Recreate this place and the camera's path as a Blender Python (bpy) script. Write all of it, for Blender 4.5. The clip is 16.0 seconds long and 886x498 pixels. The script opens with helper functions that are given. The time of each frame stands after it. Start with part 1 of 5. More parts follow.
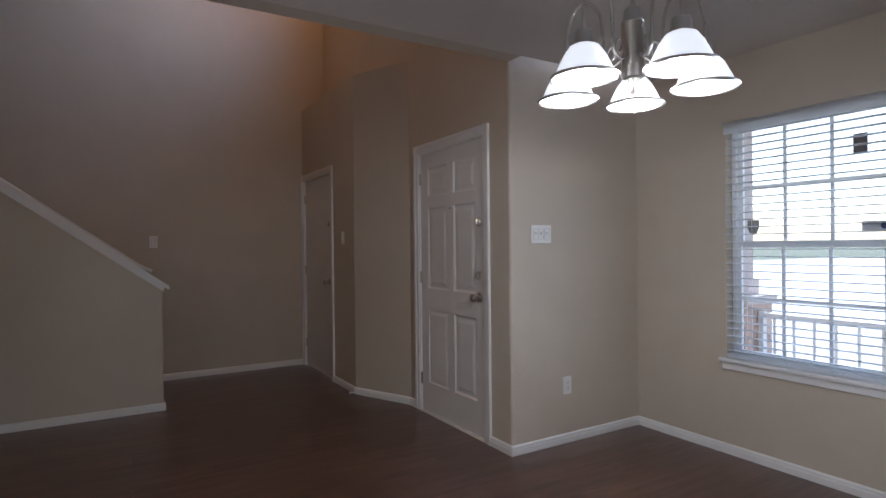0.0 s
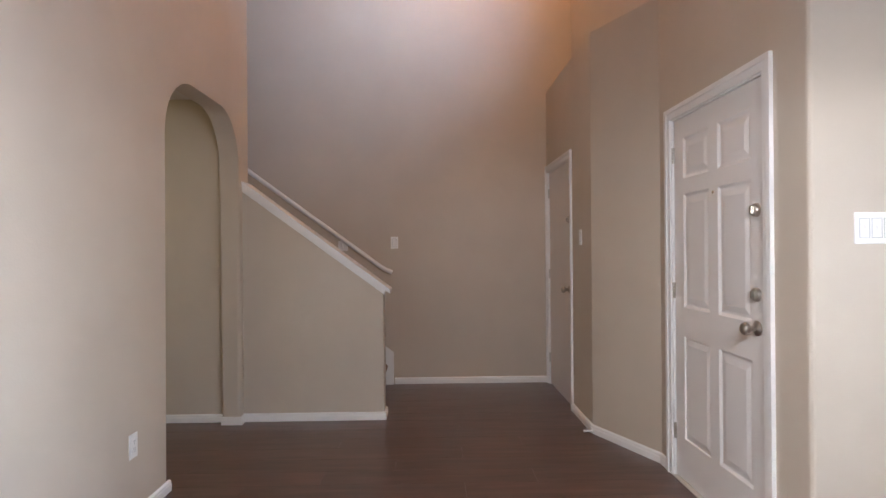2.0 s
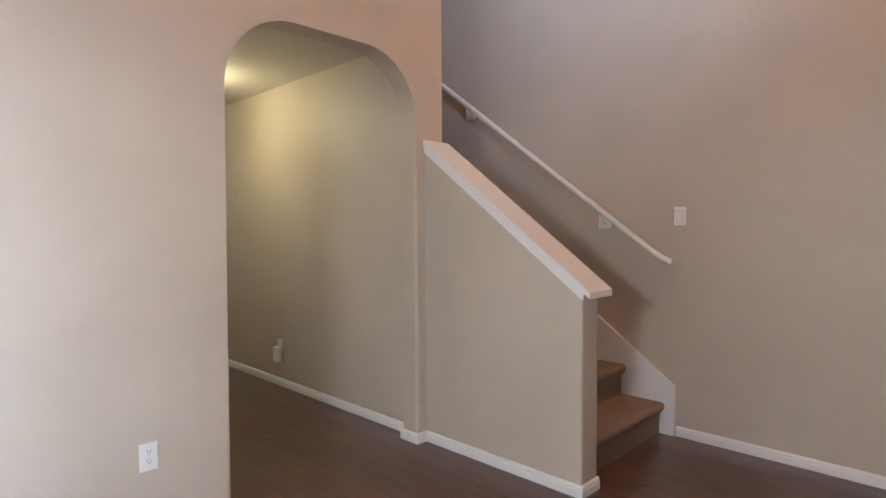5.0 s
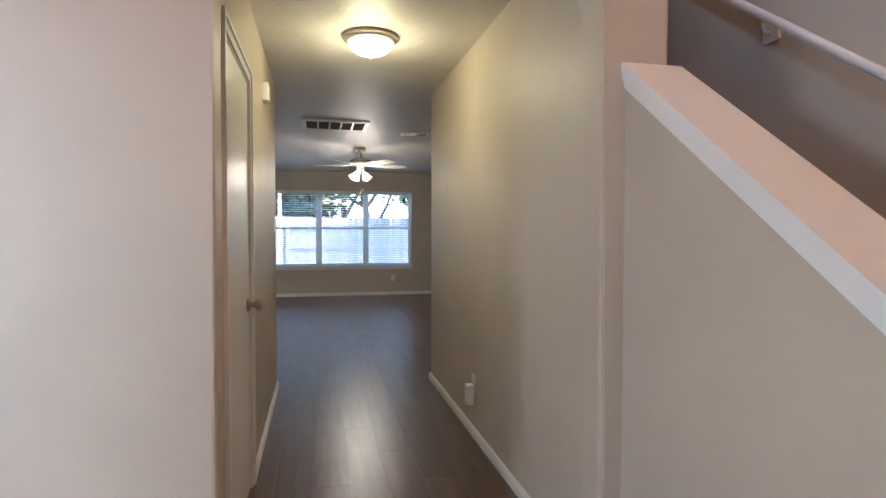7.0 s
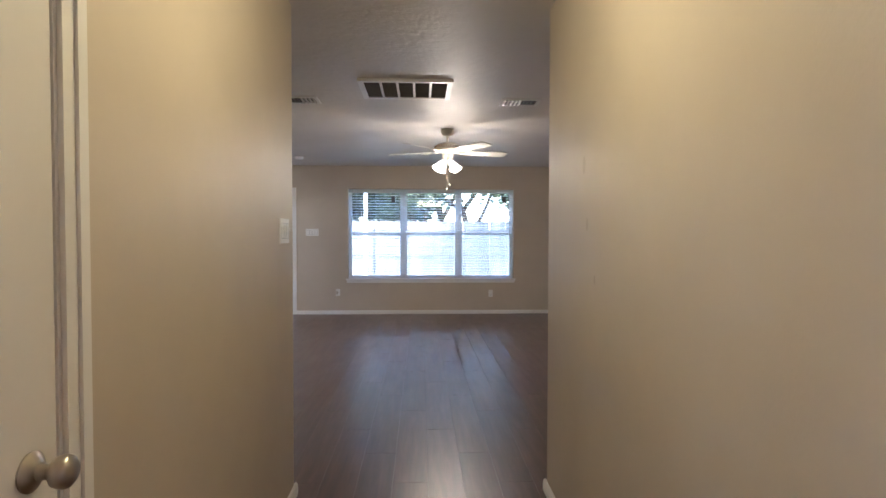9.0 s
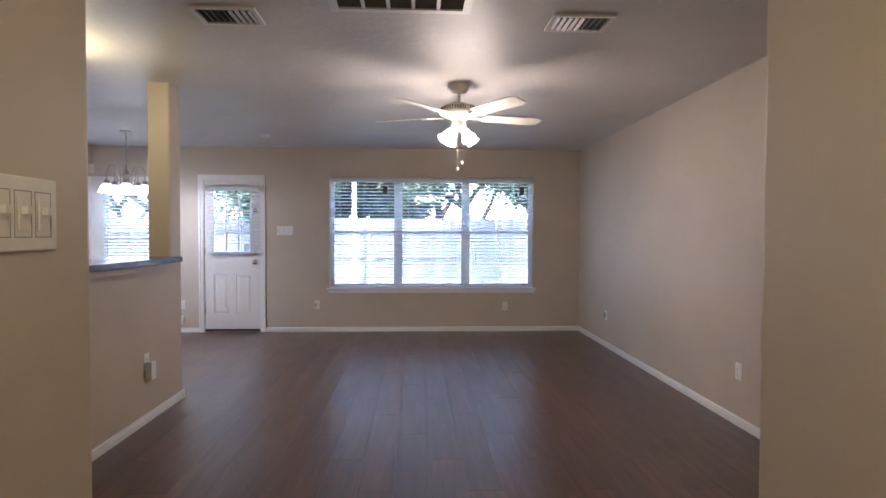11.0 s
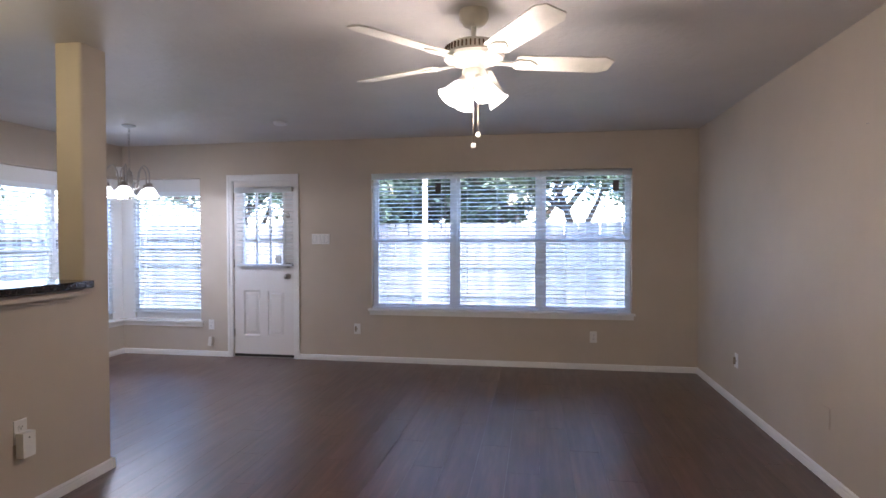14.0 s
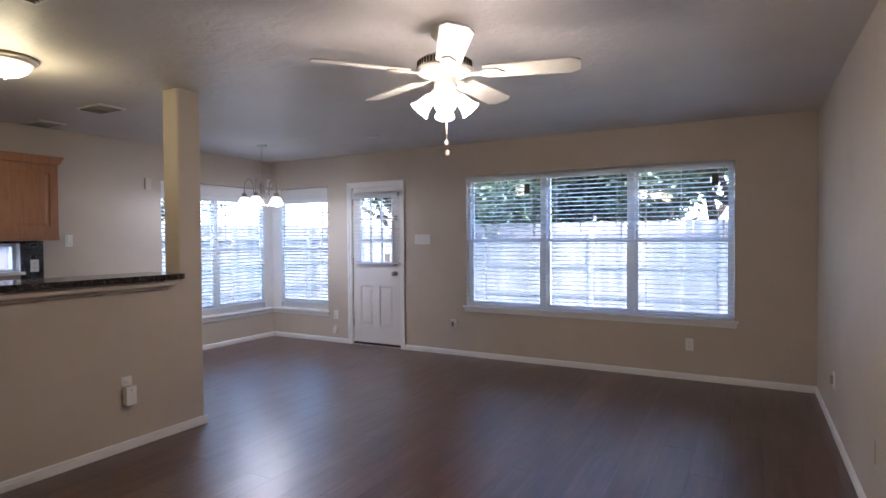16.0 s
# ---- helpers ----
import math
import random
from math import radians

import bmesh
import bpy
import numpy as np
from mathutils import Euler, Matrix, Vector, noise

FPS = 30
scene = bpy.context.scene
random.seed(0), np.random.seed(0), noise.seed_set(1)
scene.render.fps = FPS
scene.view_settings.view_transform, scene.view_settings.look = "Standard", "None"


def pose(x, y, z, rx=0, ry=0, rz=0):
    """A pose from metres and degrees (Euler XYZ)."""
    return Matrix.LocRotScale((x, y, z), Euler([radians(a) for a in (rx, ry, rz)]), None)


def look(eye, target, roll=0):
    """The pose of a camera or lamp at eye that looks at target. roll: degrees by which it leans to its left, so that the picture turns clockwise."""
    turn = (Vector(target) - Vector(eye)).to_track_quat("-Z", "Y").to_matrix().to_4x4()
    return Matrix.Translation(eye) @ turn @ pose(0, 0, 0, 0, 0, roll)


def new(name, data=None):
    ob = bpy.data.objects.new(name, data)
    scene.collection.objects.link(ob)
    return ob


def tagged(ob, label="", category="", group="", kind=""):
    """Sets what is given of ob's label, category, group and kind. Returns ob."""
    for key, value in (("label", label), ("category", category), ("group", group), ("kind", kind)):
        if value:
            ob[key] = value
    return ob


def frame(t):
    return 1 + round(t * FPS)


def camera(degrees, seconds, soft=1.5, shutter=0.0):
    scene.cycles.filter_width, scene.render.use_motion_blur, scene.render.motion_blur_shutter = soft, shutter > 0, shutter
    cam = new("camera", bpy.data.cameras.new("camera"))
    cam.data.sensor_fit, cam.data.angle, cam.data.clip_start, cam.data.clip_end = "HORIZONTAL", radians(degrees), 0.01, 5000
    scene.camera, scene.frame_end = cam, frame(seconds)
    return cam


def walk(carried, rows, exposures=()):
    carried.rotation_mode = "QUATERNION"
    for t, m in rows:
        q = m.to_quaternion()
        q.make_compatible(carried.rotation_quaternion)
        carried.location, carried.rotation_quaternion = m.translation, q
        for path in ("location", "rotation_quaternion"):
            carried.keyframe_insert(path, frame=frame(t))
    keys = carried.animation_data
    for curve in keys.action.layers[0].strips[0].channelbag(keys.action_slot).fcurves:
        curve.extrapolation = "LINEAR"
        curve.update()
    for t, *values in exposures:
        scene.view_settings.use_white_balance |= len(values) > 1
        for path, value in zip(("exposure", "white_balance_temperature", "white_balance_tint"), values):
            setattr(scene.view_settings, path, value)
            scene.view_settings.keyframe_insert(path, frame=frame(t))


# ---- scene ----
cam = camera(76.8, 16.0)
PATH = [
    (0, (-2.614, 1.55, 1.297), (-0.899, 0.521, 1.288), -0.6),
    (0.5, (-2.422, 1.487, 1.329), (-0.573, 0.724, 1.315), -0.7),
    (1, (-2.239, 1.333, 1.325), (-0.306, 0.819, 1.322), -0.5),
    (1.5, (-2.109, 1.059, 1.321), (-0.125, 0.808, 1.319), -0.6),
    (2, (-1.887, 0.802, 1.305), (0.113, 0.762, 1.305), -0.5),
    (2.5, (-1.673, 0.544, 1.29), (0.324, 0.656, 1.294), -0.3),
    (3, (-1.478, 0.336, 1.266), (0.489, 0.695, 1.261), -0.3),
    (3.2, (-1.359, 0.261, 1.252), (0.586, 0.728, 1.238), -0.4),
    (5.5, (0.465, -0.233, 1.322), (1.671, 1.361, 1.247), 0.0),
    (6, (0.841, -0.014, 1.331), (1.811, 1.733, 1.264), 0.2),
    (6.5, (1.195, 0.259, 1.322), (1.907, 2.127, 1.257), 0.0),
    (7, (1.452, 0.622, 1.301), (1.889, 2.572, 1.234), 0.1),
    (7.5, (1.625, 0.995, 1.3), (1.888, 2.977, 1.232), 0.1),
    (8, (1.72, 1.46, 1.306), (1.858, 3.455, 1.246), 0.1),
    (8.5, (1.749, 1.963, 1.319), (1.841, 3.96, 1.257), 0.1),
    (9, (1.759, 2.534, 1.331), (1.839, 4.532, 1.278), 0.1),
    (11.5, (1.725, 4.536, 1.302), (1.82, 6.533, 1.249), 0.2),
    (12, (1.733, 4.713, 1.272), (1.824, 6.71, 1.228), 0.1),
    (12.5, (1.756, 4.949, 1.298), (1.849, 6.947, 1.255), 0.1),
    (13, (1.897, 5.32, 1.337), (1.922, 7.32, 1.295), 0.0),
    (13.5, (2.06, 5.655, 1.356), (1.862, 7.645, 1.317), -0.0),
    (14, (2.348, 5.9, 1.37), (2.019, 7.872, 1.33), -0.1),
    (14.5, (2.672, 6.019, 1.389), (2.196, 7.961, 1.353), -0.2),
    (15, (2.976, 6.162, 1.359), (2.339, 8.057, 1.321), -0.3),
    (15.5, (3.204, 6.184, 1.388), (2.423, 8.024, 1.341), -0.4),
    (16, (3.433, 6.048, 1.379), (2.471, 7.801, 1.338), -0.4),
]
EXPOSURES = [(0, 1.7, 5550, 11), (0.5, 2.05, 5600, 11), (1, 2.45, 5650, 11), (1.5, 2.9, 5700, 11), (2, 3.2, 5700, 11), (2.5, 3.45, 5700, 11),
             (3, 3.65, 5650, 10), (5.5, 3.7, 5400, 8), (6.5, 3.65, 5250, 8), (7.5, 3.75, 5250, 10), (9, 4.05, 5400, 13), (11.5, 3.95, 5380, 19),
             (13, 3.85, 5380, 19), (16, 3.6, 5380, 19)]
walk(cam, [(t, look(eye, target, roll)) for t, eye, target, roll in PATH], EXPOSURES)

# ---------------------------------------------------------------- light
CEIL = 2.46
FLOOR_Z = 0.0      # top of the floor boards
DCEIL = 2.43
TALL = 5.30
world = bpy.data.worlds.new("sky")
scene.world = world
world.use_nodes = True
wn = world.node_tree
sky = wn.nodes.new("ShaderNodeTexSky")
sky.sky_type = "NISHITA"
sky.sun_disc = False
sky.sun_elevation = radians(61)
sky.sun_rotation = radians(149)
sky.air_density, sky.dust_density, sky.ozone_density = 1.2, 1.5, 2.0
wn.links.new(sky.outputs[0], wn.nodes["Background"].inputs[0])
wn.nodes["Background"].inputs[1].default_value = 0.15

sun_data = bpy.data.lights.new("sun", "SUN")
sun_data.energy, sun_data.angle, sun_data.color = 2.2, radians(4), (1.0, 0.95, 0.88)
sun = new("sun", sun_data)
# from the front of the house, high and a little to the right
sun.matrix_world = look((12, -20, 42), (0, 0, 0))


def point_lamp(name, xyz, watts, colour, radius=0.04):
    d = bpy.data.lights.new(name, "POINT")
    d.energy, d.color, d.shadow_soft_size = watts, colour, radius
    ob = new(name, d)
    ob.location = xyz
    return ob


def area_lamp(name, m, watts, colour, sx, sy, spread=110):
    d = bpy.data.lights.new(name, "AREA")
    d.shape, d.size, d.size_y, d.energy, d.color, d.spread = "RECTANGLE", sx, sy, watts, colour, radians(spread)
    ob = new(name, d)
    ob.matrix_world = m
    return ob


CHX, CHY = -1.437, 0.153
WARM = (1.0, 0.80, 0.39)
SOFT = (1.0, 0.80, 0.56)

# ---------------------------------------------------------------- materials


def node_mat(name, colour, rough=0.5, metal=0.0):
    m = bpy.data.materials.new(name)
    m.use_nodes = True
    b = m.node_tree.nodes["Principled BSDF"]
    b.inputs["Base Color"].default_value = (*colour, 1)
    b.inputs["Roughness"].default_value = rough
    b.inputs["Metallic"].default_value = metal
    return m, m.node_tree, b


def world_vec(nt, scale=(1, 1, 1)):
    g = nt.nodes.new("ShaderNodeNewGeometry")
    mp = nt.nodes.new("ShaderNodeMapping")
    mp.inputs["Scale"].default_value = scale
    nt.links.new(g.outputs["Position"], mp.inputs["Vector"])
    return mp.outputs["Vector"]


def noise_tex(nt, vec, scale, detail=4.0, rough=0.55):
    n = nt.nodes.new("ShaderNodeTexNoise")
    n.inputs["Scale"].default_value = scale
    n.inputs["Detail"].default_value = detail
    n.inputs["Roughness"].default_value = rough
    nt.links.new(vec, n.inputs["Vector"])
    return n.outputs["Fac"]


def ramp(nt, fac, stops):
    r = nt.nodes.new("ShaderNodeValToRGB")
    while len(r.color_ramp.elements) < len(stops):
        r.color_ramp.elements.new(0.5)
    for e, (p, c) in zip(r.color_ramp.elements, stops):
        e.position, e.color = p, (*c, 1)
    nt.links.new(fac, r.inputs[0])
    return r.outputs[0]


def mixed(nt, fac, a, b, mode="MIX"):
    x = nt.nodes.new("ShaderNodeMix")
    x.data_type, x.blend_type = "RGBA", mode
    for sock, v in ((x.inputs[0], fac), (x.inputs[6], a), (x.inputs[7], b)):
        if isinstance(v, bpy.types.NodeSocket):
            nt.links.new(v, sock)
        else:
            sock.default_value = v if isinstance(v, float) else (*v, 1)
    return x.outputs[2]


def bump(nt, b, height, strength, distance):
    n = nt.nodes.new("ShaderNodeBump")
    n.inputs["Strength"].default_value = strength
    n.inputs["Distance"].default_value = distance
    nt.links.new(height, n.inputs["Height"])
    nt.links.new(n.outputs[0], b.inputs["Normal"])


def paint(name, colour, rough, grain=90.0, relief=0.25, depth=0.003, vary=0.06):
    """Rolled wall paint: blotches, orange peel, scuffed gloss."""
    m, nt, b = node_mat(name, colour, rough)
    v = world_vec(nt)
    big = noise_tex(nt, v, 1.3, 5)
    lo = tuple(c * (1 - vary) for c in colour)
    hi = tuple(min(1, c * (1 + vary)) for c in colour)
    nt.links.new(ramp(nt, big, [(0.3, lo), (0.7, hi)]), b.inputs["Base Color"])
    sheen = nt.nodes.new("ShaderNodeMapRange")
    sheen.inputs[3].default_value, sheen.inputs[4].default_value = rough - 0.08, rough + 0.08
    nt.links.new(noise_tex(nt, v, 4.0, 6), sheen.inputs[0])
    nt.links.new(sheen.outputs[0], b.inputs["Roughness"])
    bump(nt, b, noise_tex(nt, v, grain, 3), relief, depth)
    return m


def plain(name, colour, rough=0.5, metal=0.0, vary=0.05, grain=30.0):
    m, nt, b = node_mat(name, colour, rough, metal)
    v = world_vec(nt)
    f = noise_tex(nt, v, grain, 4)
    nt.links.new(ramp(nt, f, [(0.3, tuple(c * (1 - vary) for c in colour)), (0.7, tuple(min(1, c * (1 + vary)) for c in colour))]),
                 b.inputs["Base Color"])
    return m


def glow(name, colour, strength):
    m, nt, b = node_mat(name, (0.9, 0.9, 0.88), 0.35)
    b.inputs["Emission Color"].default_value = (*colour, 1)
    b.inputs["Emission Strength"].default_value = strength
    return m


WALL = paint("wall_paint", (0.53, 0.458, 0.375), 0.50, relief=0.22, depth=0.002)
CEILING = paint("ceiling_texture", (0.62, 0.58, 0.55), 0.50, grain=26.0, relief=0.5, depth=0.006)
cnt_ = CEILING.node_tree
cpr = cnt_.nodes["Principled BSDF"]
flat = ramp(cnt_, noise_tex(cnt_, world_vec(cnt_), 11.0, 6, 0.6), [(0.42, (0, 0, 0)), (0.58, (1, 1, 1))])
bump(cnt_, cpr, flat, 0.24, 0.006)
TRIM = paint("white_trim_paint", (0.78, 0.765, 0.75), 0.34, grain=60, relief=0.05, depth=0.001, vary=0.03)
DOORPAINT = paint("white_door_paint", (0.74, 0.71, 0.69), 0.40, grain=140, relief=0.10, depth=0.001, vary=0.03)
PLASTIC = plain("white_plastic", (0.78, 0.765, 0.74), 0.35, vary=0.03)
DARKGAP = plain("dark_gap", (0.03, 0.027, 0.025), 0.7)
NICKEL = plain("brushed_nickel", (0.46, 0.43, 0.39), 0.28, 1.0)
BRONZE = plain("dull_brass", (0.36, 0.30, 0.22), 0.32, 1.0)
VINYL = plain("white_vinyl", (0.80, 0.81, 0.82), 0.35, vary=0.02)
def make_slat_material():
    """Thin white vinyl that lets some daylight through."""
    m, nt, b = node_mat("blind_slat", (0.82, 0.82, 0.81), 0.45)
    tl = nt.nodes.new("ShaderNodeBsdfTranslucent")
    tl.inputs["Color"].default_value = (0.88, 0.91, 0.94, 1)
    mx = nt.nodes.new("ShaderNodeMixShader")
    mx.inputs[0].default_value = 0.62
    nt.links.new(b.outputs[0], mx.inputs[1])
    nt.links.new(tl.outputs[0], mx.inputs[2])
    nt.links.new(mx.outputs[0], nt.nodes["Material Output"].inputs[0])
    return m


SLAT = make_slat_material()
CORD = plain("blind_cord", (0.35, 0.35, 0.36), 0.7)
STICKER = plain("grey_sticker", (0.09, 0.075, 0.07), 0.6)


def make_floor_material():
    m, nt, b = node_mat("dark_walnut_laminate", (0.05, 0.025, 0.016), 0.3)
    info = nt.nodes.new("ShaderNodeObjectInfo")
    isl = nt.nodes.new("ShaderNodeNewGeometry")
    add = nt.nodes.new("ShaderNodeMath")
    add.operation = "ADD"
    nt.links.new(info.outputs["Random"], add.inputs[0])
    nt.links.new(isl.outputs["Random Per Island"], add.inputs[1])
    fr = nt.nodes.new("ShaderNodeMath")
    fr.operation = "FRACT"
    nt.links.new(add.outputs[0], fr.inputs[0])
    v = world_vec(nt, (14, 1.1, 1))
    off = nt.nodes.new("ShaderNodeVectorMath")
    off.operation = "MULTIPLY_ADD"
    off.inputs[1].default_value = (1, 1, 1)
    comb = nt.nodes.new("ShaderNodeCombineXYZ")
    mul = nt.nodes.new("ShaderNodeMath")
    mul.operation = "MULTIPLY"
    mul.inputs[1].default_value = 37.0
    nt.links.new(fr.outputs[0], mul.inputs[0])
    nt.links.new(mul.outputs[0], comb.inputs[1])
    nt.links.new(v, off.inputs[0])
    nt.links.new(comb.outputs[0], off.inputs[2])
    grain = noise_tex(nt, off.outputs[0], 1.6, 8, 0.62)
    streak = ramp(nt, grain, [(0.28, (0.036, 0.0118, 0.0080)), (0.5, (0.076, 0.030, 0.0205)), (0.74, (0.135, 0.066, 0.048))])
    tone = ramp(nt, fr.outputs[0], [(0.0, (0.86, 0.86, 0.88)), (1.0, (1.12, 1.09, 1.07))])
    nt.links.new(mixed(nt, 1.0, streak, tone, "MULTIPLY"), b.inputs["Base Color"])
    sh = nt.nodes.new("ShaderNodeMapRange")
    sh.inputs[3].default_value, sh.inputs[4].default_value = 0.26, 0.44
    nt.links.new(noise_tex(nt, world_vec(nt, (5, 1.5, 1)), 1.5, 5), sh.inputs[0])
    nt.links.new(sh.outputs[0], b.inputs["Roughness"])
    bump(nt, b, grain, 0.12, 0.002)
    b.inputs["Coat Weight"].default_value = 0.65
    b.inputs["Coat Roughness"].default_value = 0.31
    return m


FLOORMAT = make_floor_material()


def make_glass():
    m = bpy.data.materials.new("window_glass")
    m.use_nodes = True
    nt = m.node_tree
    nt.nodes.remove(nt.nodes["Principled BSDF"])
    tr = nt.nodes.new("ShaderNodeBsdfTransparent")
    gl = nt.nodes.new("ShaderNodeBsdfGlossy")
    gl.inputs["Roughness"].default_value = 0.02
    lw_ = nt.nodes.new("ShaderNodeLayerWeight")
    lw_.inputs["Blend"].default_value = 0.5
    pw = nt.nodes.new("ShaderNodeMath")
    pw.operation = "POWER"
    pw.inputs[1].default_value = 5.0
    nt.links.new(lw_.outputs["Facing"], pw.inputs[0])
    fr = nt.nodes.new("ShaderNodeMath")
    fr.operation = "MULTIPLY_ADD"
    fr.inputs[1].default_value, fr.inputs[2].default_value = 0.9, 0.035
    nt.links.new(pw.outputs[0], fr.inputs[0])
    mx = nt.nodes.new("ShaderNodeMixShader")
    nt.links.new(fr.outputs[0], mx.inputs[0])
    nt.links.new(tr.outputs[0], mx.inputs[1])
    nt.links.new(gl.outputs[0], mx.inputs[2])
    nt.links.new(mx.outputs[0], nt.nodes["Material Output"].inputs[0])
    return m


GLASS = make_glass()


def make_screen():
    """Woven insect screen: mostly open, its pale threads scatter daylight."""
    m, nt, b = node_mat("insect_screen", (0.66, 0.65, 0.63), 0.7)
    tl = nt.nodes.new("ShaderNodeBsdfTranslucent")
    tl.inputs["Color"].default_value = (0.80, 0.77, 0.72, 1)
    tr = nt.nodes.new("ShaderNodeBsdfTransparent")
    threads, net = nt.nodes.new("ShaderNodeMixShader"), nt.nodes.new("ShaderNodeMixShader")
    threads.inputs[0].default_value = 0.6
    net.inputs[0].default_value = 0.28
    nt.links.new(b.outputs[0], threads.inputs[1])
    nt.links.new(tl.outputs[0], threads.inputs[2])
    nt.links.new(tr.outputs[0], net.inputs[1])
    nt.links.new(threads.outputs[0], net.inputs[2])
    nt.links.new(net.outputs[0], nt.nodes["Material Output"].inputs[0])
    return m


SCREEN = make_screen()

# ---------------------------------------------------------------- mesh helpers


def box(bm, x0, x1, y0, y1, z0, z1, m=None):
    vs = [bm.verts.new((x, y, z)) for x in (x0, x1) for y in (y0, y1) for z in (z0, z1)]
    for a, b, c, d in ((0, 1, 3, 2), (4, 6, 7, 5), (0, 4, 5, 1), (2, 3, 7, 6), (0, 2, 6, 4), (1, 5, 7, 3)):
        bm.faces.new((vs[a], vs[b], vs[c], vs[d]))
    if m is not None:
        bmesh.ops.transform(bm, matrix=m, verts=vs)
    return vs


def prism(bm, pts, axis, a0, a1):
    """Extrudes a closed outline of 2D points along an axis from a0 to a1."""
    def place(p, a):
        return {"x": (a, p[0], p[1]), "y": (p[0], a, p[1]), "z": (p[0], p[1], a)}[axis]
    lo = [bm.verts.new(place(p, a0)) for p in pts]
    hi = [bm.verts.new(place(p, a1)) for p in pts]
    bm.faces.new(lo)
    bm.faces.new(hi[::-1])
    for i in range(len(pts)):
        j = (i + 1) % len(pts)
        bm.faces.new((lo[i], hi[i], hi[j], lo[j]))
    return lo + hi


def lathe(bm, profile, seg=24, m=None):
    """Turns (radius, z) points round the z axis."""
    rings = []
    made = []
    for r, z in profile:
        if r < 1e-5:
            ring = [bm.verts.new((0, 0, z))]
        else:
            ring = [bm.verts.new((r * math.cos(2 * math.pi * k / seg), r * math.sin(2 * math.pi * k / seg), z)) for k in range(seg)]
        rings.append(ring)
        made += ring
    for a, b in zip(rings, rings[1:]):
        for k in range(seg):
            l = (k + 1) % seg
            if len(a) == 1 and len(b) == 1:
                continue
            if len(a) == 1:
                bm.faces.new((a[0], b[k], b[l]))
            elif len(b) == 1:
                bm.faces.new((a[k], b[0], a[l]))
            else:
                bm.faces.new((a[k], b[k], b[l], a[l]))
    if m is not None:
        bmesh.ops.transform(bm, matrix=m, verts=made)
    return made


def tube(bm, pts, r, seg=10):
    """A round bar along a list of points."""
    pts = [Vector(p) for p in pts]
    rings = []
    for i, p in enumerate(pts):
        d = (pts[min(i + 1, len(pts) - 1)] - pts[max(i - 1, 0)]).normalized()
        side = d.cross(Vector((0, 0, 1)))
        if side.length < 0.05:
            side = d.cross(Vector((1, 0, 0)))
        side.normalize()
        up = side.cross(d)
        rings.append([bm.verts.new(p + r * (math.cos(2 * math.pi * k / seg) * side + math.sin(2 * math.pi * k / seg) * up)) for k in range(seg)])
    for a, b in zip(rings, rings[1:]):
        for k in range(seg):
            bm.faces.new((a[k], a[(k + 1) % seg], b[(k + 1) % seg], b[k]))
    bm.faces.new(rings[0][::-1])
    bm.faces.new(rings[-1])


def bevel(bm, w, seg=2, pick=None):
    es = [e for e in bm.edges if (pick(e) if pick else len(e.link_faces) == 2 and e.calc_face_angle(0) > 0.6)]
    if es:
        bmesh.ops.bevel(bm, geom=es, offset=w, segments=seg, affect="EDGES", profile=0.5, clamp_overlap=True)


def upright_at(*corners):
    def pick(e):
        a, b = e.verts[0].co, e.verts[1].co
        return abs(a.x - b.x) < 1e-4 and abs(a.y - b.y) < 1e-4 and any(abs(a.x - x) < 2e-3 and abs(a.y - y) < 2e-3 for x, y in corners)
    return pick


def mesh_of(name, bm, material, smooth=False):
    bmesh.ops.recalc_face_normals(bm, faces=bm.faces)
    me = bpy.data.meshes.new(name)
    bm.to_mesh(me)
    bm.free()
    for mt in (material if isinstance(material, (list, tuple)) else [material]):
        me.materials.append(mt)
    if smooth:
        for p in me.polygons:
            p.use_smooth = True
        me.set_sharp_from_angle(angle=radians(40))
    return me


def part(name, bm, material, parent, label="", smooth=False):
    ob = new(name, mesh_of(name, bm, material, smooth))
    ob.parent = parent
    if label:
        tagged(ob, label)
    return ob


def single(name, bm, material, label, category, kind="", group="", smooth=False):
    return tagged(new(name, mesh_of(name, bm, material, smooth)), label, category, group, kind)


def empty(name, m, label, category, group="", kind=""):
    ob = new(name)
    ob.matrix_world = m
    return tagged(ob, label, category, group, kind)


def wall_boxes(bm, axis, a0, a1, b0, b1, z0, z1, holes=()):
    """A wall along axis ('x' or 'y') from a0 to a1, between b0 and b1 across, with holes (a0, a1, z0, z1)."""
    z0 = FLOOR_Z if z0 == 0 else z0
    holes = [(h[0], h[1], FLOOR_Z if h[2] == 0 else h[2], h[3]) for h in holes]
    cuts = sorted({a0, a1, *[h[0] for h in holes], *[h[1] for h in holes]})
    for s, e in zip(cuts, cuts[1:]):
        spans = [(z0, z1)]
        for h in holes:
            if h[0] <= s + 1e-6 and h[1] >= e - 1e-6:
                spans = [(lo, hi) for p, q in spans for lo, hi in ((p, min(q, h[2])), (max(p, h[3]), q)) if hi - lo > 1e-4]
        for lo, hi in spans:
            box(bm, s, e, b0, b1, lo, hi) if axis == "x" else box(bm, b0, b1, s, e, lo, hi)


def wall(name, axis, a0, a1, b0, b1, z0, z1, holes=(), round_at=(), label="beige painted drywall with faint orange-peel texture"):
    bm = bmesh.new()
    wall_boxes(bm, axis, a0, a1, b0, b1, z0, z1, holes)
    if round_at:
        bevel(bm, 0.018, 3, upright_at(*round_at))
    return single(name, bm, WALL, label, "wall", "structure")


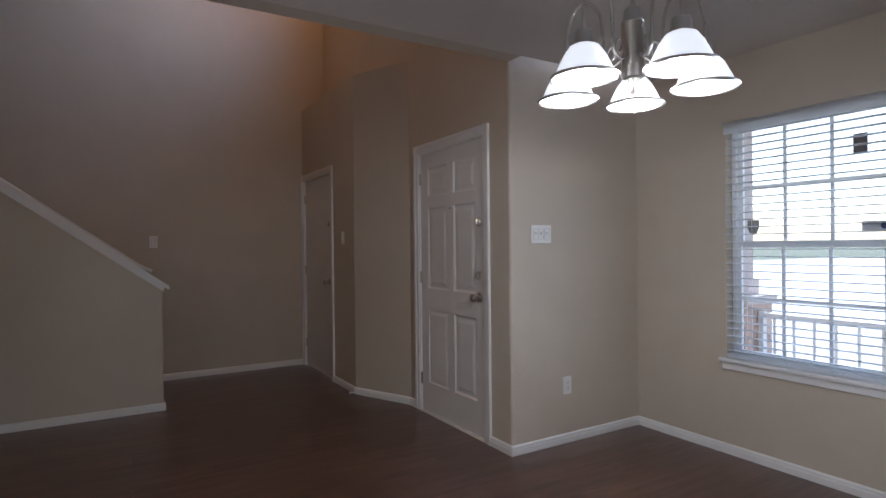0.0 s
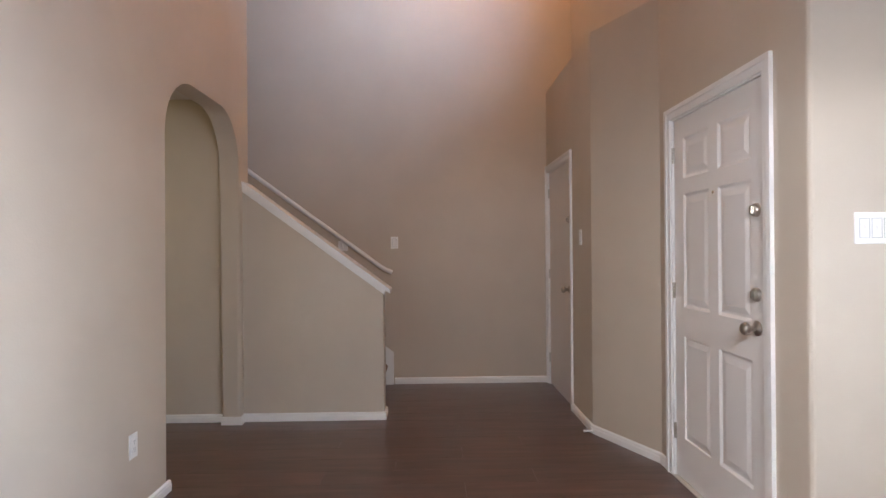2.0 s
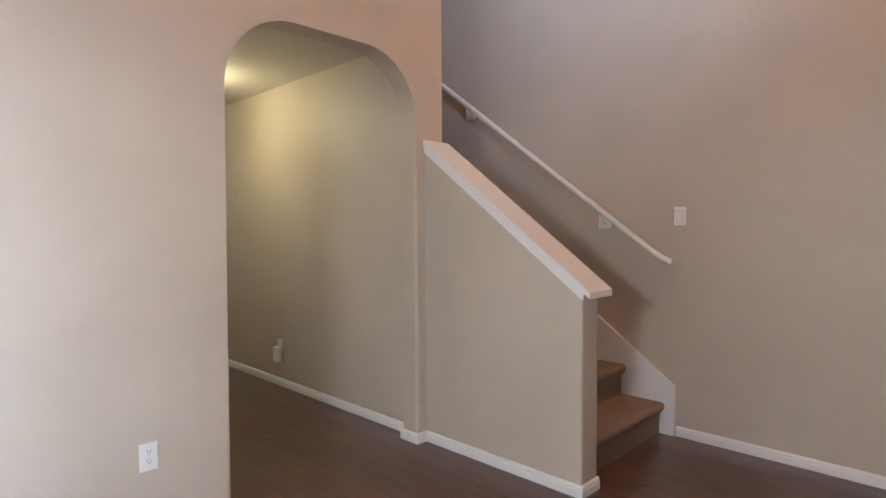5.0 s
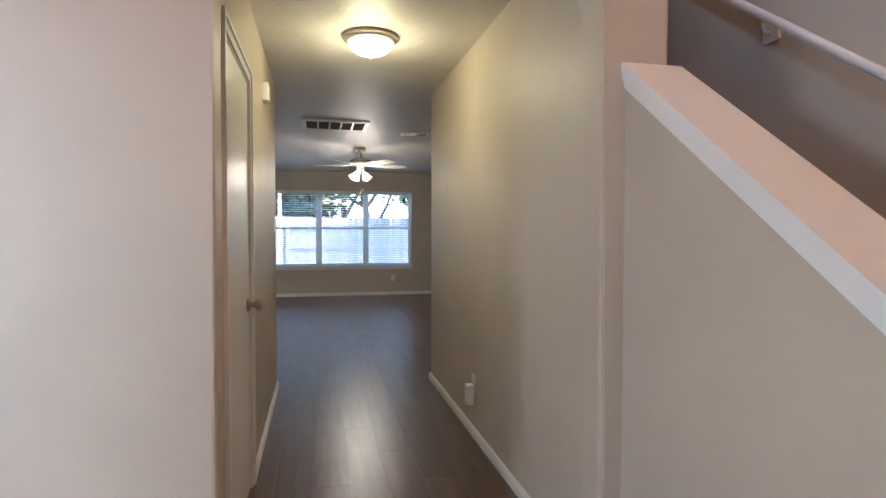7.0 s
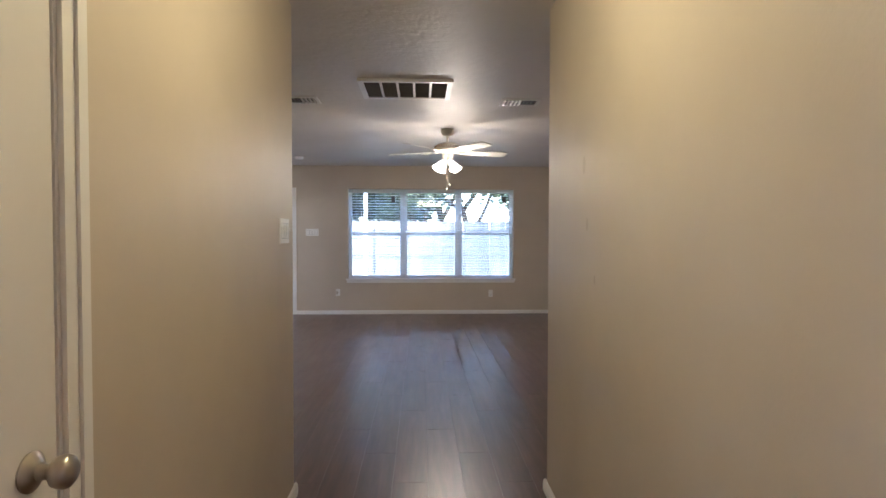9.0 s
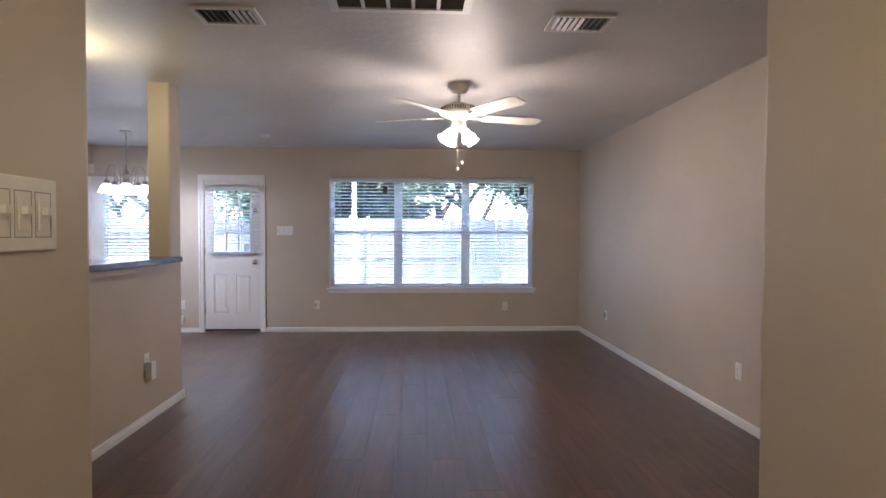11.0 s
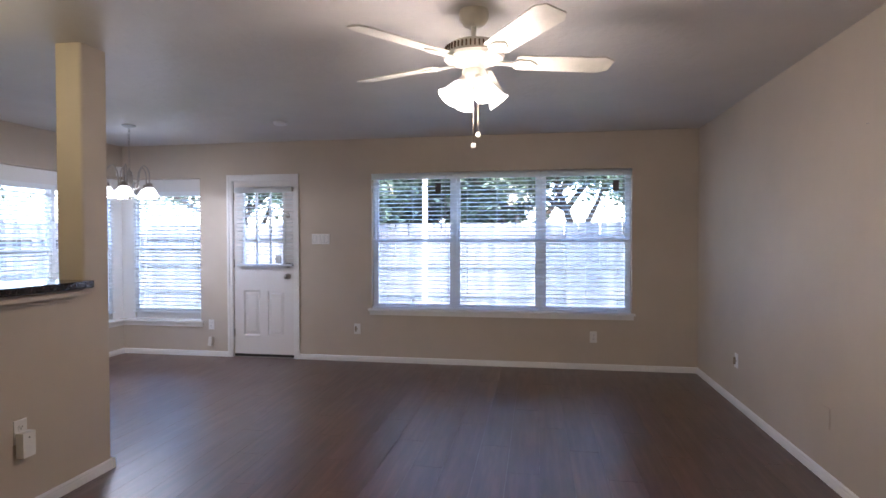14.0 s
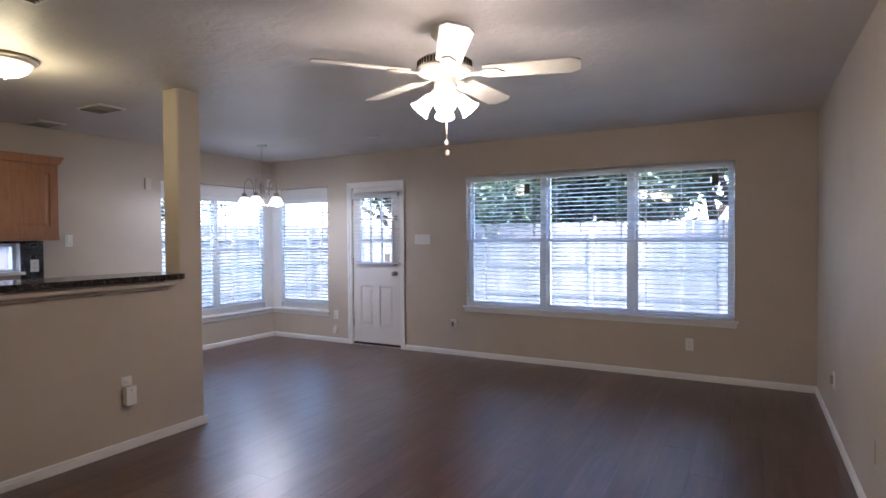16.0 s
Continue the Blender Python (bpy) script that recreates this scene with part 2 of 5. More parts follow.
# ---------------------------------------------------------------- the plan
XD = 0.125       # dining side wall, faces -x
YW = -1.727      # dining window wall, faces +y
YF = -0.578      # front door wall, faces +y
YC = -0.322      # closet wall, faces +y
XC = 2.03        # closet wall's free corner
XS = 3.545       # stair wall, faces -x
YA = 2.247       # arch wall, faces -y
TA = 0.14
AX0, AX1 = 1.178, 2.335   # arch opening
ATOP, ARAD = 2.308, 0.36
XP = 2.412       # knee wall of the stair, faces -x
XPB = 2.565
YP = 1.175       # its end
XHL, XHR = 1.119, 2.41   # hall walls
YHL, YHR = 5.375, 5.375   # their far ends
XE = 3.952       # living room right wall
YB = 11.85       # back wall
XK = -2.512      # kitchen and nook wall, faces +x
XB = -0.148      # bar wall, faces +x
YBE = 8.84      # its end
LEDGE = 2.82

FD = (0.395, 1.302)       # front door opening
CD = (2.615, 3.485)         # closet door
HD = (2.80, 3.555)         # hall door, along y
BD = (-1.104, -0.347)     # back door
DW = (-3.11, -0.55, 0.59, 2.03)      # dining window
BW = (0.558, 3.312, 0.588, 2.068)      # back window
NW1 = (-2.512, -1.505, 0.405, 2.07)    # nook window in the back wall
NW2 = (10.14, 11.85, 0.405, 2.07)      # nook window in the side wall
DOORH = 2.035

wall("wall_front", "x", -4.25, XD + 0.15, YW - 0.15, YW, 0, 2.75, [DW])
wall("wall_dining_side", "y", YW, YF - 0.15, XD, XD + 0.15, 0, 2.75)
wall("wall_dining_far", "y", YW, YA, -4.25, -4.1, 0, 2.75)
bm = bmesh.new()
wall_boxes(bm, "x", XD, 1.50, YF - 0.15, YF, 0, LEDGE, [(FD[0], FD[1], 0, DOORH)])
wall_boxes(bm, "x", XD, XS, YF - 0.15, YF, LEDGE, TALL, [(0.45, 1.07, 4.0, 4.75)])
bevel(bm, 0.018, 3, upright_at((XD, YF)))
single("wall_entry", bm, WALL, "tall beige painted wall around the front door", "wall", "structure")
bm = bmesh.new()
wall_boxes(bm, "x", XC, XS, YC - 0.11, YC, 0, LEDGE, [(CD[0], CD[1], 0, DOORH)])
single("wall_closet", bm, WALL, "beige painted closet wall below a high ledge", "wall", "structure")
bm = bmesh.new()
prism(bm, [(XC, YC), (XC, YC - 0.11), (1.50, YF - 0.1), (1.46, YF)], "z", 0, LEDGE)
single("wall_angled", bm, WALL, "narrow slanting beige painted wall", "wall", "structure")
bm = bmesh.new()
prism(bm, [(XC, YC - 0.11), (XS, YC - 0.11), (XS, YF), (1.50, YF)], "z", LEDGE - 0.05, LEDGE)
single("wall_ledge", bm, WALL, "beige painted ledge above the closet", "ledge", "structure")
wall("wall_stair", "y", YF - 0.15, YHR - 0.12, XS, XS + 0.13, 0, TALL)
wall("wall_foyer_upper", "y", YF, YA, XD - 0.12, XD, DCEIL, TALL)

# the wall with the arch
bm = bmesh.new()
wall_boxes(bm, "x", -4.25, XD - 0.12, YA, YA + TA, 0, 2.75)
cx0, cx1 = AX0 + ARAD, AX1 - ARAD
arc = [(AX0, FLOOR_Z)]
for k in range(0, 13):
    a = math.pi - k * math.pi / 2 / 12
    arc.append((cx0 + ARAD * math.cos(a), ATOP - ARAD + ARAD * math.sin(a)))
for k in range(0, 13):
    a = math.pi / 2 - k * math.pi / 2 / 12
    arc.append((cx1 + ARAD * math.cos(a), ATOP - ARAD + ARAD * math.sin(a)))
arc.append((AX1, FLOOR_Z))
prism(bm, [(XD - 0.12, FLOOR_Z)] + arc + [(XPB, FLOOR_Z), (XPB, TALL), (XD - 0.12, TALL)], "y", YA, YA + TA)
def arch_edge(e):
    a, b = e.verts[0].co, e.verts[1].co
    inside = all(AX0 - 1e-3 <= v.x <= AX1 + 1e-3 and v.z <= ATOP + 1e-3 for v in (a, b))
    return inside and abs(a.y - b.y) < 1e-4 and (a - b).length > 1e-3 and not (a.z < 1e-3 and b.z < 1e-3)
bevel(bm, 0.022, 3, arch_edge)
bevel(bm, 0.014, 2, upright_at((XPB, YA)))
single("wall_arch", bm, WALL, "beige painted wall with a rounded archway into the hall", "wall", "structure")

wall("wall_hall_right", "y", YA + TA, YHR, XHR, XPB, 0, TALL, (), [(XHR, YHR)])
wall("wall_living_south", "x", XPB, XE, YHR - 0.12, YHR, 0, TALL)
wall("wall_hall_left", "y", YA + TA, YHL, XHL - 0.11, XHL, 0, CEIL + 0.2, [(HD[0], HD[1], 0, DOORH)], [(XHL, YHL)])
wall("wall_kitchen_south", "x", XK - 0.15, XHL - 0.11, YHL - 0.12, YHL, 0, CEIL + 0.2)
wall("wall_kitchen", "y", YHL, YB, XK - 0.15, XK, 0, CEIL + 0.2, [NW2, (7.85, 8.71, 1.085, 1.35)])
wall("wall_back", "x", XK, XE, YB, YB + 0.15, 0, CEIL + 0.2, [NW1, (BD[0], BD[1], 0, DOORH), BW])
wall("wall_living_east", "y", YHR, YB + 0.15, XE, XE + 0.14, 0, CEIL + 0.2)
wall("wall_bar", "y", 6.6, YBE, XB - 0.165, XB, 0, 1.08, (), [(XB, YBE), (XB - 0.165, YBE)], "beige painted half wall carrying a stone bar top")

# stair knee wall
bm = bmesh.new()
prism(bm, [(YP, 0), (YA, 0), (YA, 1.79), (YP, 1.02)], "x", XP, XPB)
bevel(bm, 0.012, 2, upright_at((XP, YP), (XPB, YP)))
single("wall_knee", bm, WALL, "beige painted sloping knee wall beside the stair", "wall", "structure")

# unseen overhang, added to keep direct sun out of the high entry window
bm = bmesh.new()
box(bm, -1.0, 4.6, YF - 1.45, YF - 0.152, 4.95, 5.10)
bevel(bm, 0.01, 1)
single("sun_block_eave", bm, TRIM, "white box added out of view above the entry to block sun", "eave", "structure")

# plain walls that close the unseen room behind the hall door
wall("wall_side_room", "y", YA + TA, YHL, -4.25, -4.1, 0, 2.75)
wall("wall_side_room_end", "x", -4.25, XK - 0.15, YHL - 0.12, YHL, 0, 2.75)
# ceilings
bm = bmesh.new()
box(bm, -4.25, XD - 0.12, YW, YA, DCEIL, DCEIL + 0.2)
single("ceiling_dining", bm, CEILING, "grey-beige knockdown-textured ceiling over the dining room", "ceiling", "structure")
bm = bmesh.new()
box(bm, XD - 0.12, XS + 0.13, YF - 0.15, YHR, TALL, TALL + 0.1)
single("ceiling_foyer", bm, CEILING, "high textured ceiling over the foyer", "ceiling", "structure")
bm = bmesh.new()
box(bm, -4.1, XHL - 0.11, YA + TA, YHL - 0.12, CEIL, CEIL + 0.2)
box(bm, XHL, XHR, YA + TA, YHL, CEIL, CEIL + 0.2)
box(bm, XK, XHR, YHL, YHR, CEIL, CEIL + 0.2)
box(bm, XK, XE, YHR, YB, CEIL, CEIL + 0.2)
single("ceiling_living", bm, CEILING, "textured ceiling over hall, kitchen and living room", "ceiling", "structure")
bm = bmesh.new()
box(bm, -4.25, XD + 0.15, -1.87, YF - 0.15, -0.12, FLOOR_Z - 0.013)
box(bm, -4.25, XS + 0.13, YF - 0.15, YHR, -0.12, FLOOR_Z - 0.013)
box(bm, XK - 0.15, XE + 0.14, YHR, YB + 0.15, -0.12, FLOOR_Z - 0.013)
single("floor_slab", bm, DARKGAP, "dark underlay below the floor boards", "floor", "structure")

# ---------------------------------------------------------------- skirting and door trim
def baseboard(p, q, inward, start=0.0, end=0.0):
    """A moulded skirting from p to q on a wall face; inward: unit normal into the room."""
    p, q, n = Vector((*p, 0)), Vector((*q, 0)), Vector((*inward, 0))
    d = (q - p).normalized()
    p, q = p - d * start, q + d * end
    prof = [(0, 0), (0.014, 0), (0.0145, 0.036), (0.011, 0.042), (0.0125, 0.047), (0.0105, 0.054), (0.004, 0.060), (0, 0.061)]
    bm = bmesh.new()
    rows = [[bm.verts.new(o + n * (a + 0.0005) + Vector((0, 0, z + FLOOR_Z + 0.001))) for a, z in prof] for o in (p, q)]
    for i in range(len(prof) - 1):
        bm.faces.new((rows[0][i], rows[0][i + 1], rows[1][i + 1], rows[1][i]))
    bm.faces.new(rows[0])
    bm.faces.new(rows[1][::-1])
    return single("baseboard", bm, TRIM, "white painted moulded wooden baseboard", "baseboard", "structure")


K = 0.0145
CW = 0.058       # casing width
baseboard((-4.1, YW), (XD, YW), (0, 1))
baseboard((XD, YW), (XD, YF), (-1, 0), 0, K)
baseboard((XD, YF), (FD[0] - CW, YF), (0, 1), K, 0)
baseboard((FD[1] + CW, YF), (1.46, YF), (0, 1), 0, 0.0)
ang = Vector((XC - 1.46, YC - YF)).normalized()
baseboard((1.46, YF), (XC, YC), (-ang.y, ang.x), 0, 0.006)
baseboard((XC, YC), (CD[0] - CW, YC), (0, 1), 0.006, 0)
baseboard((XS, YC), (XS, 1.17), (-1, 0))
baseboard((XP, YP), (XP, YA), (-1, 0), K, 0)
baseboard((XP, YP), (XPB, YP), (0, -1), 0, 0)
baseboard((AX1, YA), (XP, YA), (0, -1), K, 0)
baseboard((AX1, YA), (AX1, YA + TA), (-1, 0), 0, 0)
baseboard((-4.1, YA), (AX0, YA), (0, -1), 0, K)
baseboard((AX0, YA), (AX0, YA + TA), (1, 0), 0, 0)
baseboard((-4.1, YW), (-4.1, YA), (1, 0))
baseboard((XHR, YA + TA), (XHR, YHR), (-1, 0), 0, K)
baseboard((XHR, YHR), (XE, YHR), (0, 1), 0, 0)
baseboard((XHL, YA + TA), (XHL, HD[0] - CW), (1, 0))
baseboard((XHL, HD[1] + CW), (XHL, YHL), (1, 0), 0, K)
baseboard((XHL, YHL), (-0.2, YHL), (0, 1))
baseboard((XE, YHR), (XE, YB), (-1, 0))
baseboard((XE, YB), (BD[1] + CW, YB), (0, -1))
baseboard((BD[0] - CW, YB), (XK, YB), (0, -1))
baseboard((XK, YB), (XK, 9.0), (1, 0))
baseboard((XB, 6.6), (XB, YBE), (1, 0), 0, K)
baseboard((XB, YBE), (XB - 0.165, YBE), (0, 1))


def face_frame(origin, width_dir, room_dir):
    """Local x along the wall, y into the room, z up."""
    x, y = Vector((*width_dir, 0)), Vector((*room_dir, 0))
    m = Matrix((x, y, Vector((0, 0, 1)))).transposed().to_4x4()
    return Matrix.Translation(origin) @ m


def casing(w, h, jamb=0.11):
    bm = bmesh.new()
    for x0, x1 in ((-w / 2 - CW, -w / 2 + 0.004), (w / 2 - 0.004, w / 2 + CW)):
        box(bm, x0, x1, 0.0005, 0.011, FLOOR_Z, h + CW)
        inner = x0 < 0
        box(bm, x0 + (0.0 if inner else 0.034), x1 - (0.034 if inner else 0.0), 0.011, 0.018, FLOOR_Z, h + CW)
    box(bm, -w / 2 + 0.004, w / 2 - 0.004, 0.0005, 0.011, h - 0.004, h + CW)
    box(bm, -w / 2 - CW + 0.024, w / 2 + CW - 0.024, 0.011, 0.018, h + 0.034, h + CW)
    for s in (-1, 1):
        box(bm, min(s * w / 2, s * (w / 2 - 0.012)), max(s * w / 2, s * (w / 2 - 0.012)), -jamb, 0.0, FLOOR_Z, h)
    box(bm, -w / 2 + 0.012, w / 2 - 0.012, -jamb, 0.0, h - 0.012, h)
    bevel(bm, 0.003, 1)
    return bm


def panel_leaf(w, h, panels, thick=0.042, hole=None):
    """A door leaf facing +y with pressed panels (x0, x1, z0, z1); hole: an opening for a lite."""
    xs = sorted({0.0, w, *[v for p in panels for v in p[:2]], *((hole[0], hole[1]) if hole else ())})
    zs = sorted({0.0, h, *[v for p in panels for v in p[2:]], *((hole[2], hole[3]) if hole else ())})
    bm = bmesh.new()
    grid = [[bm.verts.new((x - w / 2, 0, z)) for z in zs] for x in xs]
    for i in range(len(xs) - 1):
        for j in range(len(zs) - 1):
            cx, cz = (xs[i] + xs[i + 1]) / 2, (zs[j] + zs[j + 1]) / 2
            if hole and hole[0] < cx < hole[1] and hole[2] < cz < hole[3]:
                continue
            bm.faces.new((grid[i][j], grid[i + 1][j], grid[i + 1][j + 1], grid[i][j + 1]))
    for v in bm.verts:
        if v.co.z == 0.0 and not hole:
            v.co.z = FLOOR_Z + 0.004
    for x0, x1, z0, z1 in panels:
        cell = [f for f in bm.faces if x0 < f.calc_center_median().x + w / 2 < x1 and z0 < f.calc_center_median().z < z1]
        if len(cell) > 1:
            cell = bmesh.ops.dissolve_faces(bm, faces=cell)["region"]
        for width, drop in ((0.014, -0.009), (0.012, 0.0), (0.028, 0.0065)):
            bmesh.ops.inset_region(bm, faces=cell, thickness=width, use_even_offset=True)
            bmesh.ops.translate(bm, verts=list({v for f in cell for v in f.verts}), vec=(0, drop, 0))
    rim = [e for e in bm.edges if len(e.link_faces) == 1]
    out = bmesh.ops.extrude_edge_only(bm, edges=rim)["geom"]
    vs = [v for v in out if isinstance(v, bmesh.types.BMVert)]
    bmesh.ops.translate(bm, verts=vs, vec=(0, -thick, 0))
    return bm


def knob_mesh():
    bm = bmesh.new()
    lathe(bm, [(0, 0), (0.033, 0), (0.034, 0.004), (0.026, 0.010), (0.014, 0.016), (0.0125, 0.030), (0.016, 0.036), (0.0255, 0.044),
               (0.0285, 0.054), (0.0265, 0.064), (0.018, 0.071), (0, 0.073)], 24, Matrix.Rotation(radians(-90), 4, "X"))
    return mesh_of("knob", bm, NICKEL, True)


def bolt_mesh():
    bm = bmesh.new()
    lathe(bm, [(0, 0), (0.031, 0), (0.031, 0.006), (0.027, 0.014), (0.012, 0.016), (0, 0.016)], 24, Matrix.Rotation(radians(-90), 4, "X"))
    box(bm, -0.004, 0.004, 0.014, 0.030, -0.017, 0.017)
    return mesh_of("deadbolt", bm, NICKEL, True)


def hinge_mesh():
    bm = bmesh.new()
    box(bm, -0.012, 0.012, 0, 0.003, -0.045, 0.045)
    for k in range(5):
        lathe(bm, [(0, k * 0.018 - 0.045), (0.006, k * 0.018 - 0.045), (0.006, k * 0.018 - 0.029), (0, k * 0.018 - 0.029)], 10, Matrix.Translation((0, 0.006, 0)))
    return mesh_of("hinge", bm, NICKEL, True)


KNOB, BOLT, HINGE = knob_mesh(), bolt_mesh(), hinge_mesh()


def sub(name, me, parent, m):
    ob = new(name, me)
    ob.parent = parent
    ob.matrix_basis = m
    return ob


SIX = lambda w, h: [(x0, x1, z0, z1) for x0, x1 in ((0.125 * w, 0.45 * w), (0.55 * w, 0.875 * w))
                    for z0, z1 in ((0.235, 0.80), (0.965, 1.59), (1.675, 1.90))]


def hinged_door(name, m, w, label, knob_side, knob_z, bolts, panels, set_back=0.02, hinge_z=(0.25, 1.05, 1.82), sweep=False):
    door = empty(name, m, label, "door", kind="structure")
    part("casing", casing(w, DOORH), TRIM, door, "white moulded door casing", True)
    lw, lh = w - 0.032, DOORH - 0.022
    leaf = part("leaf", panel_leaf(lw, lh, panels(lw, lh)), DOORPAINT, door)
    leaf.matrix_basis = Matrix.Translation((0, -set_back, 0.008))
    kx = knob_side * (lw / 2 - 0.068)
    sub("knob", KNOB, leaf, Matrix.Translation((kx, 0.0, knob_z)))
    for z in bolts:
        sub("deadbolt", BOLT, leaf, Matrix.Translation((kx, 0.0, z)))
    for z in hinge_z:
        sub("hinge", HINGE, leaf, Matrix.Translation((-knob_side * (lw / 2 + 0.004), 0.001, z)))
    return door


d1 = hinged_door("door_1", face_frame(((FD[0] + FD[1]) / 2, YF, 0), (-1, 0), (0, 1)), FD[1] - FD[0],
                 "closed white six-panel front door with satin nickel knob and two deadbolts", 1, 0.945, (1.09, 1.452), SIX, 0.012)
bm = bmesh.new()
lathe(bm, [(0, 0), (0.008, 0), (0.008, 0.004), (0.004, 0.005), (0, 0.004)], 12, Matrix.Translation((0, -0.0125, 1.575)) @ Matrix.Rotation(radians(-90), 4, "X"))
part("peephole", bm, BRONZE, d1, "small brass peephole", True)
bm = bmesh.new()
box(bm, -0.46, 0.46, -0.11, 0.012, FLOOR_Z, 0.004)
bevel(bm, 0.004, 1)
part("threshold", bm, plain("threshold", (0.55, 0.5, 0.45), 0.4), d1, "worn pale threshold")
d2 = hinged_door("door_2", face_frame(((CD[0] + CD[1]) / 2, YC, 0), (-1, 0), (0, 1)), CD[1] - CD[0],
                 "closed plain white closet door with a nickel knob and deadbolt", 1, 0.955, (1.53,), lambda w, h: [], 0.012)
d3 = hinged_door("door_3", face_frame((XHL, (HD[0] + HD[1]) / 2, 0), (0, -1), (1, 0)), HD[1] - HD[0],
                 "closed flat white hall door with a nickel knob", -1, 0.93, (), lambda w, h: [], 0.003)

# spring door stop on the skirting of the closet wall
bm = bmesh.new()
lathe(bm, [(0, 0), (0.011, 0), (0.011, 0.006), (0.006, 0.008), (0.006, 0.05), (0.009, 0.05), (0.009, 0.062), (0, 0.064)], 12,
      Matrix.Translation((XC - 0.03, YC + 0.012, 0.024)) @ Matrix.Rotation(radians(-90), 4, "X"))
single("door_stop", bm, PLASTIC, "small white door stop screwed to the baseboard", "door stop", smooth=True)

# ---------------------------------------------------------------- stair
CARPET, cnt, cb = node_mat("tan_carpet", (0.21, 0.145, 0.10), 0.95)
cv = world_vec(cnt)
cnt.links.new(ramp(cnt, noise_tex(cnt, cv, 160, 3), [(0.3, (0.20, 0.130, 0.090)), (0.7, (0.35, 0.245, 0.178))]), cb.inputs["Base Color"])
bump(cnt, cb, noise_tex(cnt, cv, 240, 2), 0.8, 0.006)
stair = empty("staircase", pose(XPB, 1.27, 0), "carpeted staircase with tan pile carpet and rounded treads", "staircase", kind="structure")
RUN, RISE = 0.26, 0.2
for k in range(14):
    bm = bmesh.new()
    z = RISE * (k + 1)
    foot = RISE * k if k else FLOOR_Z
    prof = [(0.0, foot), (-0.004, z - 0.075), (-0.016, z - 0.060), (-0.028, z - 0.046), (-0.034, z - 0.030), (-0.033, z - 0.016), (-0.025, z - 0.005), (-0.010, z), (RUN + 0.01, z), (RUN + 0.01, foot)]
    y0 = RUN * k
    prism(bm, [(y0 + a, b) for a, b in prof], "x", 0.001, XS - XPB - 0.03)
    if y0 < YHR - 0.15 - 1.27 - RUN:
        part("step", bm, CARPET, stair, smooth=True)
    else:
        bm.free()
bm = bmesh.new()
top = YHR - 0.13
slope = 0.745
prism(bm, [(1.18, FLOOR_Z), (1.18, 0.31), (top, 0.31 + slope * (top - 1.18)), (top, 0.0)], "x", XS - 0.028, XS - 0.0005)
bevel(bm, 0.004, 1)
single("stair_skirt", bm, TRIM, "white painted stair skirt board along the wall", "skirt board", "structure")

cap = empty("knee_wall_cap", pose(0, 0, 0), "white painted wooden cap with moulding on the knee wall", "wall cap", kind="structure")
ztop = lambda y: 1.000 + 0.745 * (y - 1.125)
bm = bmesh.new()
prism(bm, [(1.125, ztop(1.125)), (YA - 0.001, ztop(YA)), (YA - 0.001, ztop(YA) - 0.032), (1.125, ztop(1.125) - 0.032)], "x", XP - 0.018, XPB + 0.045)
bevel(bm, 0.006, 2)
part("cap_board", bm, TRIM, cap)
for drop, w in ((0.032, 0.014), (0.054, 0.008)):
    bm = bmesh.new()
    prism(bm, [(YP - w, ztop(YP) - drop), (YA - 0.001, ztop(YA) - drop), (YA - 0.001, ztop(YA) - drop - 0.026), (YP - w, ztop(YP) - drop - 0.026)], "x", XP - w, XP - 0.0005)
    bevel(bm, 0.004, 1)
    part("moulding", bm, TRIM, cap)

rail = empty("handrail", pose(0, 0, 0), "white painted round wooden handrail on the stair wall", "handrail")
zr = lambda y: 1.143 + 0.738 * (y - 1.298)
bm = bmesh.new()
tube(bm, [(XS - 0.06, 1.185, 1.085), (XS - 0.06, 1.245, 1.110), (XS - 0.06, 1.298, 1.143), (XS - 0.06, 1.36, zr(1.36)), (XS - 0.06, 5.2, zr(5.2))], 0.021, 14)
part("rail", bm, TRIM, rail, smooth=True)
for y in (1.66, 2.875, 4.09):
    bm = bmesh.new()
    z = zr(y) - 0.07
    box(bm, XS - 0.018, XS - 0.0005, y - 0.045, y + 0.045, z - 0.045, z + 0.05)
    tube(bm, [(XS - 0.016, y, z - 0.01), (XS - 0.05, y, z - 0.005), (XS - 0.062, y, z + 0.03), (XS - 0.06, y, z + 0.055)], 0.009, 8)
    bevel(bm, 0.003, 1)
    part("bracket", bm, TRIM, rail, "white rail bracket on a square block", True)

# ---------------------------------------------------------------- windows and blinds
SLAT_PITCH = 0.0445


def slat_mesh(w):
    bm = bmesh.new()
    n = 4
    a = [(-0.025 + 0.05 * k / n, 0.0025 * (1 - (2 * k / n - 1) ** 2)) for k in range(n + 1)]
    prism(bm, a + [(y, z - 0.0028) for y, z in a[::-1]], "x", -w / 2, w / 2)
    return mesh_of("slat", bm, SLAT, True)


